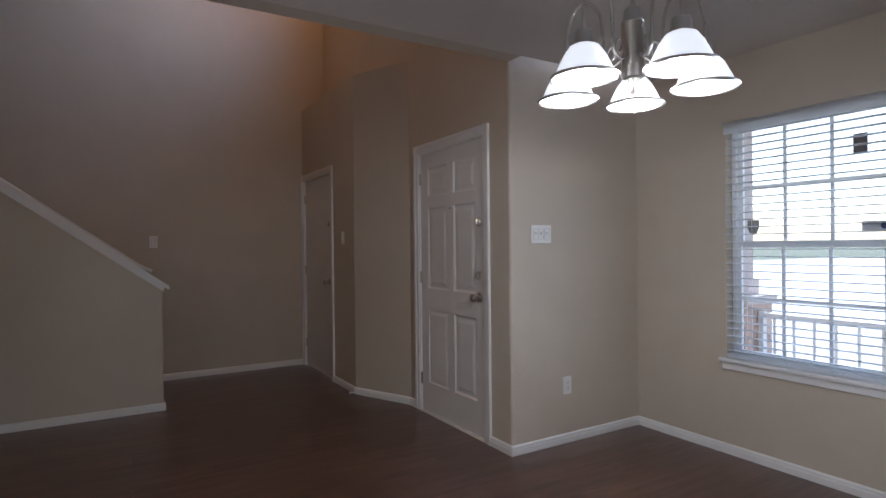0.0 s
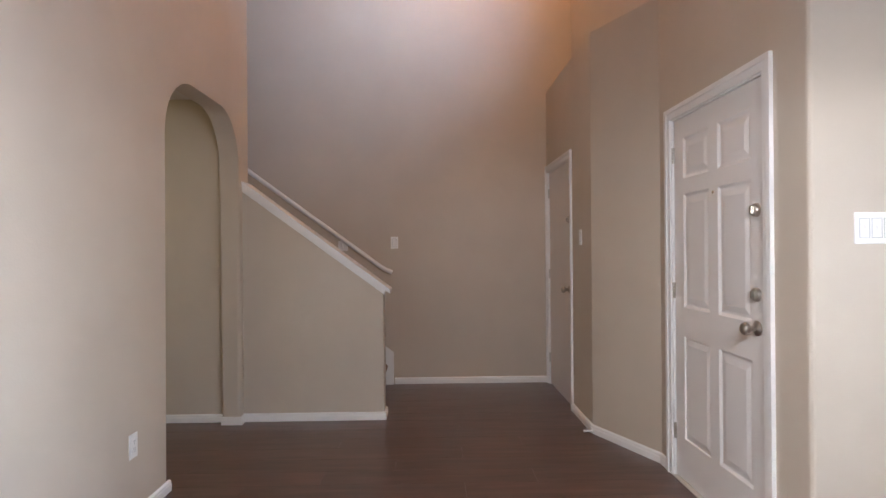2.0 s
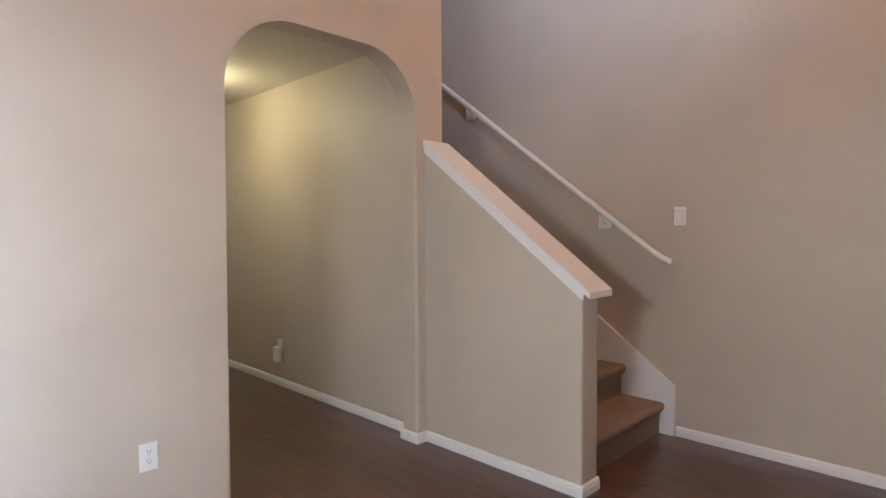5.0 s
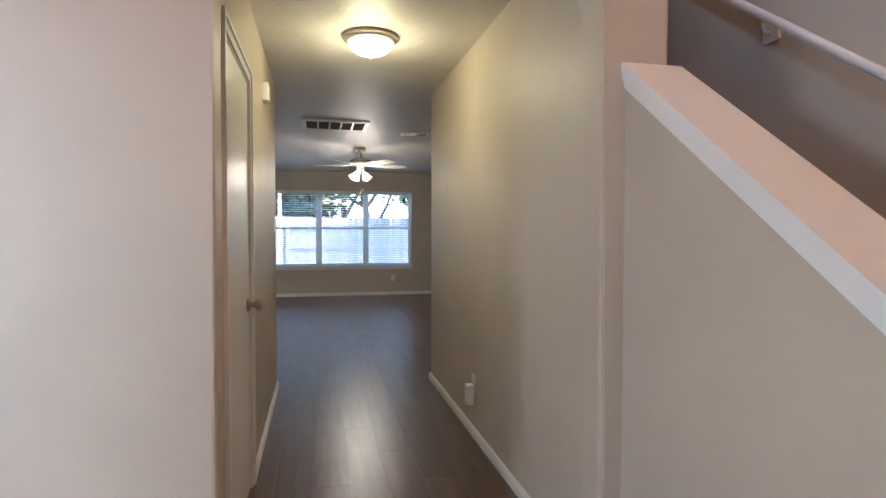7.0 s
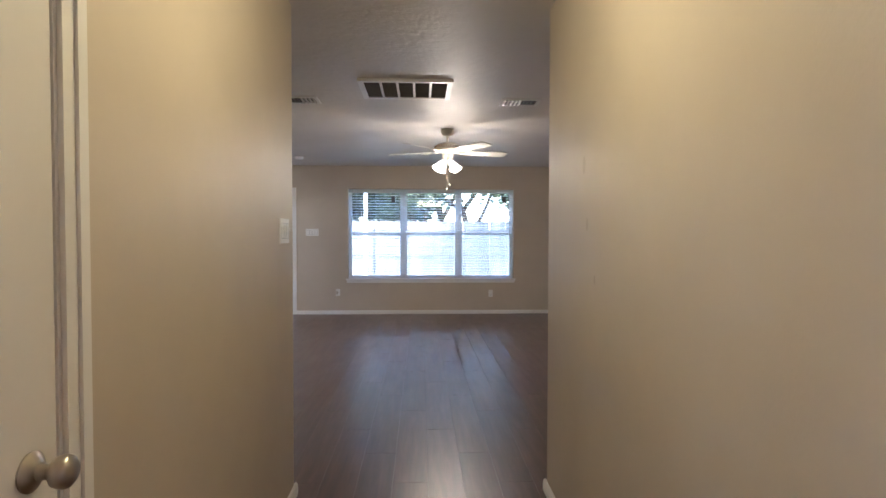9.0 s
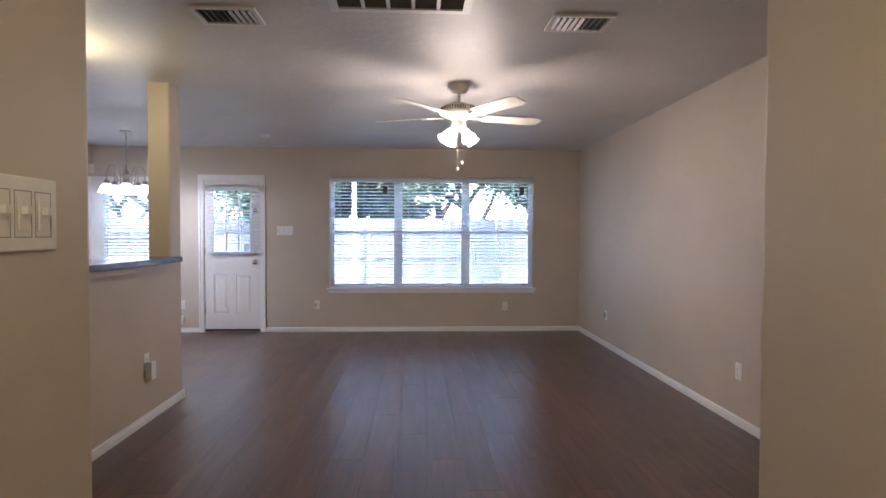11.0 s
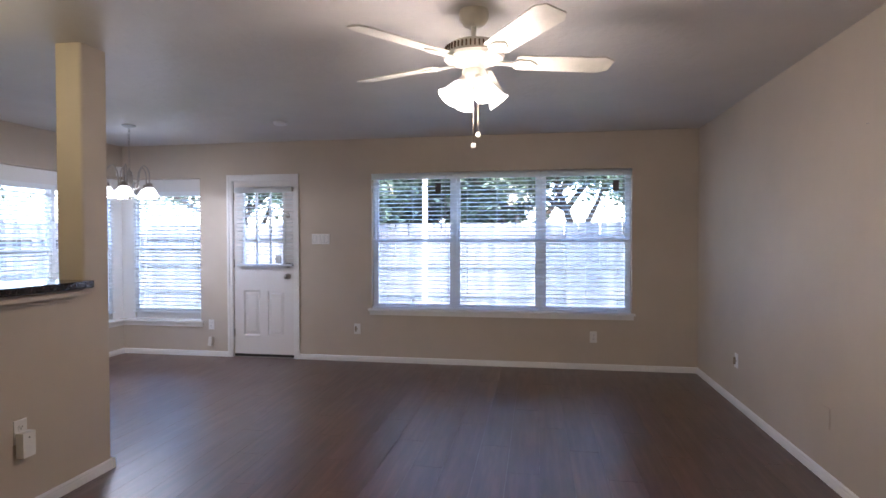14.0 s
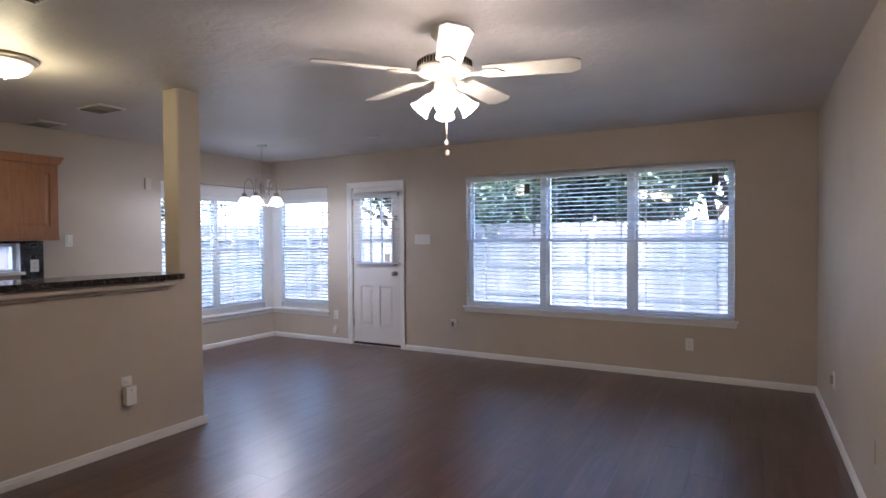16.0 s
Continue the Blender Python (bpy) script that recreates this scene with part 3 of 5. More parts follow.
def blind(m, w, h, label, tilt=7.0, valance=True, wand=True, drop=0.0):
    """A venetian blind; the frame's origin is the bottom centre of the opening."""
    ob = empty("window_blind", m, label, "blind", "window blinds")
    bm = bmesh.new()
    box(bm, -w / 2, w / 2, -0.045, 0.012, h - 0.045, h - 0.001)
    part("headrail", bm, SLAT, ob)
    if valance:
        bm = bmesh.new()
        box(bm, -w / 2 - 0.004, w / 2 + 0.004, 0.013, 0.024, h - 0.062, h + 0.006)
        box(bm, -w / 2 - 0.004, w / 2 + 0.004, 0.024, 0.028, h - 0.012, h + 0.006)
        bevel(bm, 0.002, 1)
        part("valance", bm, SLAT, ob)
    me = slat_mesh(w)
    z = 0.05 + drop
    bm = bmesh.new()
    box(bm, -w / 2, w / 2, -0.042, 0.008, drop + 0.008, drop + 0.03)
    bevel(bm, 0.004, 1)
    part("bottom_rail", bm, SLAT, ob)
    while z < h - 0.06:
        sub("slat", me, ob, Matrix.Translation((0, -0.017, z)) @ Matrix.Rotation(radians(tilt + random.uniform(-0.4, 0.4)), 4, "X"))
        z += SLAT_PITCH
    for x in (-w / 2 + 0.12, w / 2 - 0.12) if w < 0.7 else (-w / 2 + 0.13, 0.0, w / 2 - 0.13):
        bm = bmesh.new()
        for y in (-0.043, 0.009):
            box(bm, x - 0.0011, x + 0.0011, y - 0.0008, y + 0.0008, drop + 0.02, h - 0.03)
        part("ladder_cord", bm, SLAT, ob)
    if wand:
        bm = bmesh.new()
        tube(bm, [(-w / 2 + 0.08, 0.030, h - 0.05), (-w / 2 + 0.082, 0.032, h - 0.72)], 0.0045, 6)
        part("tilt_wand", bm, CORD, ob, "grey plastic tilt wand")
    return ob


def ring(bm, x0, x1, z0, z1, t, y0, y1):
    box(bm, x0, x0 + t, y0, y1, z0, z1)
    box(bm, x1 - t, x1, y0, y1, z0, z1)
    box(bm, x0 + t, x1 - t, y0, y1, z0, z0 + t)
    box(bm, x0 + t, x1 - t, y0, y1, z1 - t, z1)


def window_unit(parent, x0, x1, h, mid, depth, grid=None, screen=True):
    """Single-hung vinyl sash pair under a window; coordinates of the parent's frame."""
    bm = bmesh.new()
    ring(bm, x0, x1, 0.0, h, 0.024, -depth, -depth + 0.06)
    part("window_frame", bm, VINYL, parent)
    for lo, hi, y in ((mid - 0.02, h - 0.024, -depth + 0.012), (0.024, mid + 0.02, -depth + 0.034)):
        bm = bmesh.new()
        ring(bm, x0 + 0.024, x1 - 0.024, lo, hi, 0.028, y, y + 0.02)
        if grid:
            nx, nz = grid
            gx0, gx1, gz0, gz1 = x0 + 0.052, x1 - 0.052, lo + 0.028, hi - 0.028
            for k in range(1, nx):
                x = gx0 + (gx1 - gx0) * k / nx
                box(bm, x - 0.009, x + 0.009, y + 0.004, y + 0.016, gz0, gz1)
            for k in range(1, nz):
                z = gz0 + (gz1 - gz0) * k / nz
                box(bm, gx0, gx1, y + 0.0045, y + 0.0155, z - 0.009, z + 0.009)
        sash = part("sash", bm, VINYL, parent)
        bm = bmesh.new()
        box(bm, x0 + 0.046, x1 - 0.046, y + 0.008, y + 0.012, lo + 0.022, hi - 0.022)
        pane = part("pane", bm, GLASS, sash)
        pane.visible_shadow = False
    if screen:
        bm = bmesh.new()
        box(bm, x0 + 0.024, x1 - 0.024, -depth + 0.004, -depth + 0.005, 0.024, mid)
        net = part("insect_screen", bm, SCREEN, parent, "fine grey insect screen over the lower sash")
        net.visible_shadow = False


def stool(parent, w, proud=0.035, depth=0.1, apron=True, left=0.035, right=0.035):
    bm = bmesh.new()
    box(bm, -w / 2 - left, w / 2 + right, 0.0005, proud, -0.022, 0.002)
    box(bm, -w / 2 + 0.001, w / 2 - 0.001, -depth, 0.0005, -0.02, 0.002)
    bevel(bm, 0.006, 2, lambda e: all(v.co.y > proud - 1e-4 for v in e.verts))
    part("window_sill", bm, TRIM, parent, smooth=True)
    if apron:
        bm = bmesh.new()
        box(bm, -w / 2 - left + 0.015, w / 2 + right - 0.015, 0.0005, 0.014, -0.066, -0.022)
        box(bm, -w / 2 - left + 0.012, w / 2 + right - 0.012, 0.014, 0.019, -0.035, -0.022)
        bevel(bm, 0.002, 1)
        part("apron", bm, TRIM, parent)


def sticker(parent, x0, x1, z0, z1, y, mat, label):
    bm = bmesh.new()
    box(bm, x0, x1, y, y + 0.0015, z0, z1)
    return part("sticker", bm, mat, parent, label)


# living room window: three units side by side
wl, wh = BW[1] - BW[0], BW[3] - BW[2]
bx = (BW[0] + BW[1]) / 2
M = face_frame((bx, YB, BW[2]), (-1, 0), (0, -1))
w1 = empty("window_1", M, "wide triple white vinyl window with single-hung sashes", "window", kind="structure")
uw = wl / 3
for k in range(3):
    window_unit(w1, -wl / 2 + uw * k + 0.004, -wl / 2 + uw * (k + 1) - 0.004, wh, 0.752, 0.125)
for k in (1, 2):
    bm = bmesh.new()
    box(bm, -wl / 2 + uw * k - 0.022, -wl / 2 + uw * k + 0.022, -0.075, -0.052, 0.002, wh)
    bevel(bm, 0.003, 1)
    part("mullion", bm, VINYL, w1)
stool(w1, wl)
sticker(w1, bx - 1.305 - 0.03, bx - 1.305 + 0.03, 1.265, 1.37, 0.012, STICKER, "dark sticker at the top of the pane")
sticker(w1, bx - 3.15 - 0.03, bx - 3.15 + 0.03, 1.265, 1.37, 0.012, STICKER, "dark sticker at the top of the pane")
for k in range(3):
    blind(M @ Matrix.Translation((-wl / 2 + uw * (k + 0.5), -0.005, 0)), uw - 0.018, wh, "white slatted venetian blind, lowered with open slats, in the wide window", 5.0)

# dining room window: three units with grilles
dl, dh = DW[1] - DW[0], DW[3] - DW[2]
dx = (DW[0] + DW[1]) / 2
M = face_frame((dx, YW, DW[2]), (1, 0), (0, 1))
w2 = empty("window_2", M, "white vinyl dining window with grilles between the panes", "window", kind="structure")
for k in range(3):
    window_unit(w2, -dl / 2 + dl / 3 * k + 0.004, -dl / 2 + dl / 3 * (k + 1) - 0.004, dh, 0.70, 0.125, (3, 2), False)
stool(w2, dl)
sticker(w2, -1.25 - dx - 0.033, -1.25 - dx + 0.033, 1.17, 1.27, -0.06, STICKER, "dark square sticker on the pane")
bm = bmesh.new()
prism(bm, [(-0.035, 0.045), (0.035, 0.045), (0.035, 0.0), (0.022, -0.03), (0.0, -0.045), (-0.022, -0.03), (-0.035, 0.0)], "y", 0, 0.0015)
sh = part("sticker", bm, plain("shield_sticker", (0.30, 0.29, 0.28), 0.5, vary=0.4, grain=60), w2, "grey shield-shaped alarm sticker")
sh.matrix_basis = Matrix.Translation((-0.69 - dx, -0.06, 0.80))
st = sticker(w2, -1.30 - dx - 0.075, -1.30 - dx + 0.045, 0.765, 0.815, -0.06, plain("pale_sticker", (0.42, 0.42, 0.44), 0.5), "pale strip sticker with a dark emblem")
bm = bmesh.new()
lathe(bm, [(0, 0), (0.018, 0), (0.018, 0.001), (0, 0.001)], 16, Matrix.Translation((-1.355 - dx, -0.0582, 0.79)) @ Matrix.Rotation(radians(-90), 4, "X"))
part("emblem", bm, plain("emblem_blue", (0.03, 0.04, 0.12), 0.5), st, "dark blue round emblem")
blind(M @ Matrix.Translation((0, -0.005, 0)), dl - 0.012, dh, "wide white slatted blind, lowered with open slats, in the dining window", 2.0)

# corner windows of the breakfast nook, set back behind a wrapped sill
nl, nh = NW1[1] - NW1[0], NW1[3] - NW1[2]
nx = (NW1[0] + NW1[1]) / 2
M = face_frame((nx, YB, NW1[2]), (-1, 0), (0, -1))
w3 = empty("window_3", M, "white nook window set back in a deep opening", "window", kind="structure")
HEAD, LOW = nh - 0.15, 0.075
bm = bmesh.new()
box(bm, -nl / 2, nl / 2, -0.15, -0.115, 0.002, LOW)
box(bm, -nl / 2, nl / 2, -0.15, -0.115, nh - 0.15, nh)
part("surround", bm, TRIM, w3)
frame3 = empty("window_3_sashes", M @ Matrix.Translation((0, 0, LOW)), "white single-hung sash window of the nook", "window", kind="structure")
window_unit(frame3, -nl / 2 + 0.01, nl / 2 - 0.08, HEAD - LOW, 0.76, 0.145)
stool(w3, nl, 0.035, 0.115, True, 0.035, -0.001)
blind(M @ Matrix.Translation((-0.03, -0.055, LOW)), nl - 0.11, HEAD - LOW, "white slatted blind, lowered, in the narrow nook window", 15.0, False)
sl = NW2[1] - NW2[0]
M = face_frame((XK, (NW2[0] + NW2[1]) / 2, NW2[2]), (0, 1), (1, 0))
w4 = empty("window_4", M, "white double nook window set back in a deep opening", "window", kind="structure")
bm = bmesh.new()
box(bm, -sl / 2, sl / 2, -0.15, -0.115, 0.002, LOW)
box(bm, -sl / 2, sl / 2, -0.15, -0.115, nh - 0.15, nh)
part("surround", bm, TRIM, w4)
frame4 = empty("window_4_sashes", M @ Matrix.Translation((0, 0, LOW)), "pair of white single-hung sash windows of the nook", "window", kind="structure")
hw = (sl - 0.08) / 2
for k in range(2):
    window_unit(frame4, -sl / 2 + 0.01 + hw * k, -sl / 2 + 0.01 + hw * (k + 1) - 0.006, HEAD - LOW, 0.76, 0.145)
    blind(M @ Matrix.Translation((-sl / 2 + 0.01 + hw * (k + 0.5), -0.055, LOW)), hw - 0.03, HEAD - LOW, "white slatted blind, lowered, in the side nook window", 15.0, False)
stool(w4, sl, 0.035, 0.115, True, 0.035, -0.001)
bm = bmesh.new()
box(bm, XK - 0.15, XK + 0.083, YB + 0.082, YB + 0.15, NW1[2], NW1[3])
box(bm, XK - 0.15, XK - 0.082, YB - 0.083, YB + 0.082, NW1[2], NW1[3])
bevel(bm, 0.006, 1)
single("trim_corner_post", bm, TRIM, "white corner post between the nook windows", "post", "structure")
bm = bmesh.new()
box(bm, XK - 0.15, XK, YB, YB + 0.15, 0, NW1[2])
box(bm, XK - 0.15, XK, YB, YB + 0.15, NW1[3], CEIL + 0.2)
single("wall_nook_corner", bm, WALL, "beige painted wall corner at the nook", "wall", "structure")

# ---------------------------------------------------------------- back door
bw = BD[1] - BD[0]
M = face_frame(((BD[0] + BD[1]) / 2, YB, 0), (-1, 0), (0, -1))
d4 = empty("door_4", M, "closed white back door with a blind-covered nine-lite window above two panels", "door", kind="structure")
part("casing", casing(bw, DOORH), TRIM, d4, "white moulded door casing", True)
lw, lh = bw - 0.03, DOORH - 0.04
HOLE = (0.115, lw - 0.115, 1.02, 1.875)
leaf = part("leaf", panel_leaf(lw, lh, [(HOLE[0], 0.315, 0.22, 0.74), (lw - 0.315, HOLE[1], 0.22, 0.74)], 0.042, HOLE), DOORPAINT, d4)
leaf.matrix_basis = Matrix.Translation((0, -0.014, 0.03))
gx0, gx1 = HOLE[0] - lw / 2, HOLE[1] - lw / 2
bm = bmesh.new()
ring(bm, gx0 - 0.02, gx1 + 0.02, HOLE[2] - 0.02, HOLE[3] + 0.02, 0.03, 0.0005, 0.012)
for k in (1, 2):
    x = gx0 + (gx1 - gx0) * k / 3
    z = HOLE[2] + (HOLE[3] - HOLE[2]) * k / 3
    box(bm, x - 0.011, x + 0.011, -0.018, 0.004, HOLE[2] + 0.01, HOLE[3] - 0.01)
    box(bm, gx0 + 0.01, gx1 - 0.01, -0.0175, 0.0035, z - 0.011, z + 0.011)
part("lite_frame", bm, DOORPAINT, leaf, "white moulded nine-lite grille")
bm = bmesh.new()
box(bm, gx0, gx1, -0.024, -0.02, HOLE[2], HOLE[3])
pane = part("pane", bm, GLASS, leaf)
pane.visible_shadow = False
kx = -(lw / 2 - 0.068)
sub("knob", KNOB, leaf, Matrix.Translation((kx, 0, 0.905)))
for z in (1.035, 1.595):
    sub("deadbolt", BOLT, leaf, Matrix.Translation((kx, 0, z)))
for z in (0.25, 1.05, 1.82):
    sub("hinge", HINGE, leaf, Matrix.Translation((lw / 2 + 0.004, 0.001, z)))
bm = bmesh.new()
box(bm, -lw / 2, lw / 2, -0.05, -0.009, 0.012, 0.040)
part("sweep", bm, DARKGAP, d4, "black rubber door sweep")
bm = bmesh.new()
box(bm, -bw / 2 + 0.013, bw / 2 - 0.013, -0.11, 0.01, FLOOR_Z, 0.011)
part("threshold", bm, plain("alu_threshold", (0.5, 0.48, 0.46), 0.35, 0.8), d4, "pale metal threshold")
blind(M @ Matrix.Translation((-0.035, 0.05, 0.985)), 0.675, 0.955, "narrow white blind hung over the back door's glass", 4.0, True, False, 0.06)
# small keypad hanging behind the door glass
bm = bmesh.new()
box(bm, -0.03, 0.03, 0, 0.02, -0.045, 0.045)
bevel(bm, 0.01, 2)
kb = single("alarm_chime", bm, PLASTIC, "small white alarm sensor on the back door's glass", "alarm sensor", smooth=True)
kb.matrix_world = M @ Matrix.Translation((-0.195, 0.012, 1.13))

# ---------------------------------------------------------------- wall plates
def plate(m, w, h):
    bm = bmesh.new()
    box(bm, -w / 2, w / 2, 0, 0.006, -h / 2, h / 2)
    bevel(bm, 0.003, 2, lambda e: all(v.co.y > 0.005 for v in e.verts))
    return bm


def outlet(m, label="white duplex wall outlet", plug=False):
    ob = empty("wall_outlet", m, label, "outlet", "wall outlets")
    part("plate", plate(m, 0.071, 0.116), PLASTIC, ob)
    for z in (-0.0195, 0.0195):
        bm = bmesh.new()
        lathe(bm, [(0, 0), (0.0165, 0), (0.0165, 0.0025), (0, 0.0025)], 16, Matrix.Translation((0, 0.006, z)) @ Matrix.Rotation(radians(-90), 4, "X"))
        rec = part("receptacle", bm, PLASTIC, ob)
        bm = bmesh.new()
        for x in (-0.006, 0.006):
            box(bm, x - 0.0012, x + 0.0012, 0.0085, 0.0089, z - 0.001, z + 0.008)
        lathe(bm, [(0, 0), (0.0025, 0), (0.0025, 0.0004), (0, 0.0004)], 8, Matrix.Translation((0, 0.0085, z - 0.007)) @ Matrix.Rotation(radians(-90), 4, "X"))
        part("slots", bm, DARKGAP, rec)
    if plug:
        bm = bmesh.new()
        box(bm, -0.034, 0.034, 0.0, 0.042, -0.06, 0.06)
        bevel(bm, 0.010, 3)
        p = single("plug_in_device", bm, PLASTIC, "white plug-in device seated in a wall outlet", "plug", "", "plug-in devices", True)
        p.matrix_world = m @ Matrix.Translation((0.004, 0.009, -0.062))
        bm = bmesh.new()
        lathe(bm, [(0, 0), (0.004, 0), (0.004, 0.001), (0, 0.001)], 8, Matrix.Translation((0, 0.042, 0.035)) @ Matrix.Rotation(radians(-90), 4, "X"))
        part("sensor_eye", bm, DARKGAP, p, "small dark sensor eye")
    return ob


def switch(m, gangs, label, rocker=False):
    ob = empty("light_switch", m, label, "light switch", "light switches")
    part("plate", plate(m, 0.071 + 0.046 * (gangs - 1), 0.116), PLASTIC, ob)
    for k in range(gangs):
        x = (k - (gangs - 1) / 2) * 0.046
        bm = bmesh.new()
        if rocker:
            box(bm, x - 0.0165, x + 0.0165, 0.006, 0.0105, -0.0335, 0.0335)
        else:
            box(bm, x - 0.010, x + 0.010, 0.006, 0.0075, -0.024, 0.024)
            box(bm, x - 0.005, x + 0.005, 0.0075, 0.017, 0.0, 0.012)
        bevel(bm, 0.001, 1)
        part("toggle", bm, PLASTIC, ob)
        bm = bmesh.new()
        ring(bm, x - 0.0195, x + 0.0195, -0.0365, 0.0365, 0.0018, 0.006, 0.0064)
        part("gap", bm, CORD, ob)
    return ob


N, S, E_, W_ = (0, 1), (0, -1), (1, 0), (-1, 0)
at = lambda x, y, z, room: face_frame((x, y, z), {N: (-1, 0), S: (1, 0), E_: (0, 1), W_: (0, -1)}[room], room)
outlet(at(XD, -1.035, 0.375, W_))
outlet(at(0.828, YA, 0.372, S))
outlet(at(XHR, 4.0, 0.33, W_), "white wall outlet in the hall with a device plugged in", True)
outlet(at(XB, 8.243, 0.425, E_), "white wall outlet on the half wall with a device plugged in", True)
outlet(at(XE, 8.03, 0.375, W_))
outlet(at(2.932, YB, 0.340, S))
outlet(at(-1.374, YB, 0.368, S))
outlet(at(XK + 0.0125, 8.822, 1.14, E_), "white outlet on the dark kitchen backsplash")
switch(at(XD, -0.822, 1.368, W_), 3, "white three-gang toggle switch plate by the entry")
switch(at(XS, 1.164, 1.37, W_), 1, "white single rocker switch on the stair wall", True)
switch(at(2.31, YC, 1.385, N), 1, "white single switch by the closet door", True)
switch(at(XHL, 5.18, 1.345, E_), 3, "white three-gang switch plate at the hall's end")
switch(at(-0.032, YB, 1.358, S), 4, "white four-gang switch plate beside the back door")
switch(at(XK, 9.135, 1.373, E_), 1, "white single switch on the kitchen wall", True)
switch(at(XHL, 2.665, 1.36, E_), 1, "white single rocker switch beside the hall door", True)

for x, y, z, room, lab in ((0.39, YB, 0.362, S, "white cable plate with a coax jack below the window"), (XE, 10.74, 0.37, W_, "white cable plate with a jack on the side wall")):
    ob = empty("cable_plate", at(x, y, z, room), lab, "wall plate", "cable plates")
    part("plate", plate(None, 0.071, 0.116), PLASTIC, ob)
    bm = bmesh.new()
    lathe(bm, [(0, 0), (0.007, 0), (0.007, 0.004), (0.0048, 0.004), (0.0048, 0.014), (0, 0.014)], 12, Matrix.Translation((0, 0.006, 0)) @ Matrix.Rotation(radians(-90), 4, "X"))
    box(bm, -0.022, -0.008, 0.006, 0.022, -0.03, 0.028)
    part("jack", bm, BRONZE, ob, "brass coax jack with a clip", True)
ob = empty("blank_plate", at(XE, 9.314, 0.363, W_), "plain beige blank wall plate", "wall plate")
part("plate", plate(None, 0.071, 0.116), WALL, ob)
bm = bmesh.new()
box(bm, -0.022, 0.022, 0.0, 0.035, -0.05, 0.05)
bevel(bm, 0.008, 2)
ob = single("air_freshener", bm, PLASTIC, "white plug-in freshener hanging low beside the back door", "air freshener", smooth=True)
ob.matrix_world = at(-1.376, YB, 0.174, S) @ Matrix.Rotation(radians(8), 4, "Y")
# motion sensor high in the nook corner
bm = bmesh.new()
prism(bm, [(-0.032, 0.0), (0.032, 0.0), (0.026, 0.035), (0.0, 0.045), (-0.026, 0.035)], "z", -0.055, 0.055)
bevel(bm, 0.006, 2)
ob = single("motion_detector", bm, PLASTIC, "small white alarm detector high in the nook corner", "motion detector", smooth=True)
ob.matrix_world = at(XK, 11.78, 2.155, E_)
bm = bmesh.new()
box(bm, -0.035, 0.035, 0, 0.022, -0.06, 0.06)
bevel(bm, 0.006, 2)
ob = single("alarm_keypad", bm, plain("beige_plastic", (0.60, 0.54, 0.46), 0.45), "beige alarm contact box on the kitchen wall", "alarm box", smooth=True)
ob.matrix_world = at(XK, 9.975, 2.004, E_)
bm = bmesh.new()
box(bm, -0.085, 0.085, 0, 0.05, -0.11, 0.11)
for k in range(5):
    box(bm, -0.06, 0.06, 0.05, 0.053, -0.05 + k * 0.022, -0.042 + k * 0.022)
bevel(bm, 0.005, 1)
ob = single("door_chime", bm, PLASTIC, "white door chime box high on the stair wall", "door chime", smooth=True)
ob.matrix_world = at(XS, 2.79, 3.36, W_)
bm = bmesh.new()
prism(bm, [(-0.055, 0.0), (0.055, 0.0), (0.055, 0.022), (0.042, 0.040), (-0.042, 0.040), (-0.055, 0.022)], "z", -0.055, 0.055)
bevel(bm, 0.008, 2)
ob = single("door_chime", bm, PLASTIC, "small white chime box high on the hall wall", "door chime", smooth=True)
ob.matrix_world = at(XHL, 4.34, 2.165, E_)
bm = bmesh.new()
lathe(bm, [(0, 0), (0.065, 0), (0.065, -0.014), (0.052, -0.03), (0.02, -0.034), (0, -0.034)], 28)
ob = single("smoke_detector", bm, PLASTIC, "round white smoke detector on the living room ceiling", "smoke detector", smooth=True)
ob.location = (-0.023, 10.85, CEIL)
bm = bmesh.new()
tube(bm, [(XE - 0.001, 8.948, 1.927), (XE - 0.012, 8.948, 1.924)], 0.002, 6)
single("picture_nail", bm, CORD, "small bare nail sticking out of the wall", "nail")
# patched paint on the hall wall
PATCH = paint("patch_paint", (0.47, 0.40, 0.32), 0.6)
for y, z, h in ((4.746, 1.607, 0.05), (4.70, 1.37, 0.035), (4.60, 1.16, 0.025)):
    bm = bmesh.new()
    lathe(bm, [(0, 0.0004), (h * 0.5, 0.0004), (h * 0.46, 0.0008), (0, 0.0008)], 14)
    ob = single("wall_patch", bm, PATCH, "small darker patched spot in the hall paint", "paint patch", "structure")
    ob.matrix_world = at(XHR, y, z, W_) @ Matrix.Rotation(radians(-90), 4, "X") @ Matrix.Diagonal((0.8, 1.5, 1, 1))

# ---------------------------------------------------------------- ceiling grilles
DUCT = plain("grille_filter", (0.16, 0.145, 0.125), 0.9, vary=0.2, grain=60)
GRILLE = plain("grille_white", (0.72, 0.70, 0.67), 0.4)
rv = empty("return_air_grille", pose(1.647, 6.90, CEIL), "white five-bay return air grille with dusty filter in the ceiling", "air grille")
RX, RY = 0.35, 0.27
bm = bmesh.new()
box(bm, -RX + 0.02, RX - 0.02, -RY + 0.02, RY - 0.02, -0.003, 0.0)
part("filter", bm, DUCT, rv, "dusty grey filter")
bm = bmesh.new()
for a in ((-RX, RX, -RY, -RY + 0.04), (-RX, RX, RY - 0.04, RY), (-RX, -RX + 0.04, -RY + 0.04, RY - 0.04), (RX - 0.04, RX, -RY + 0.04, RY - 0.04)):
    box(bm, *a, -0.022, 0.0)
bevel(bm, 0.005, 1)
part("frame", bm, GRILLE, rv)
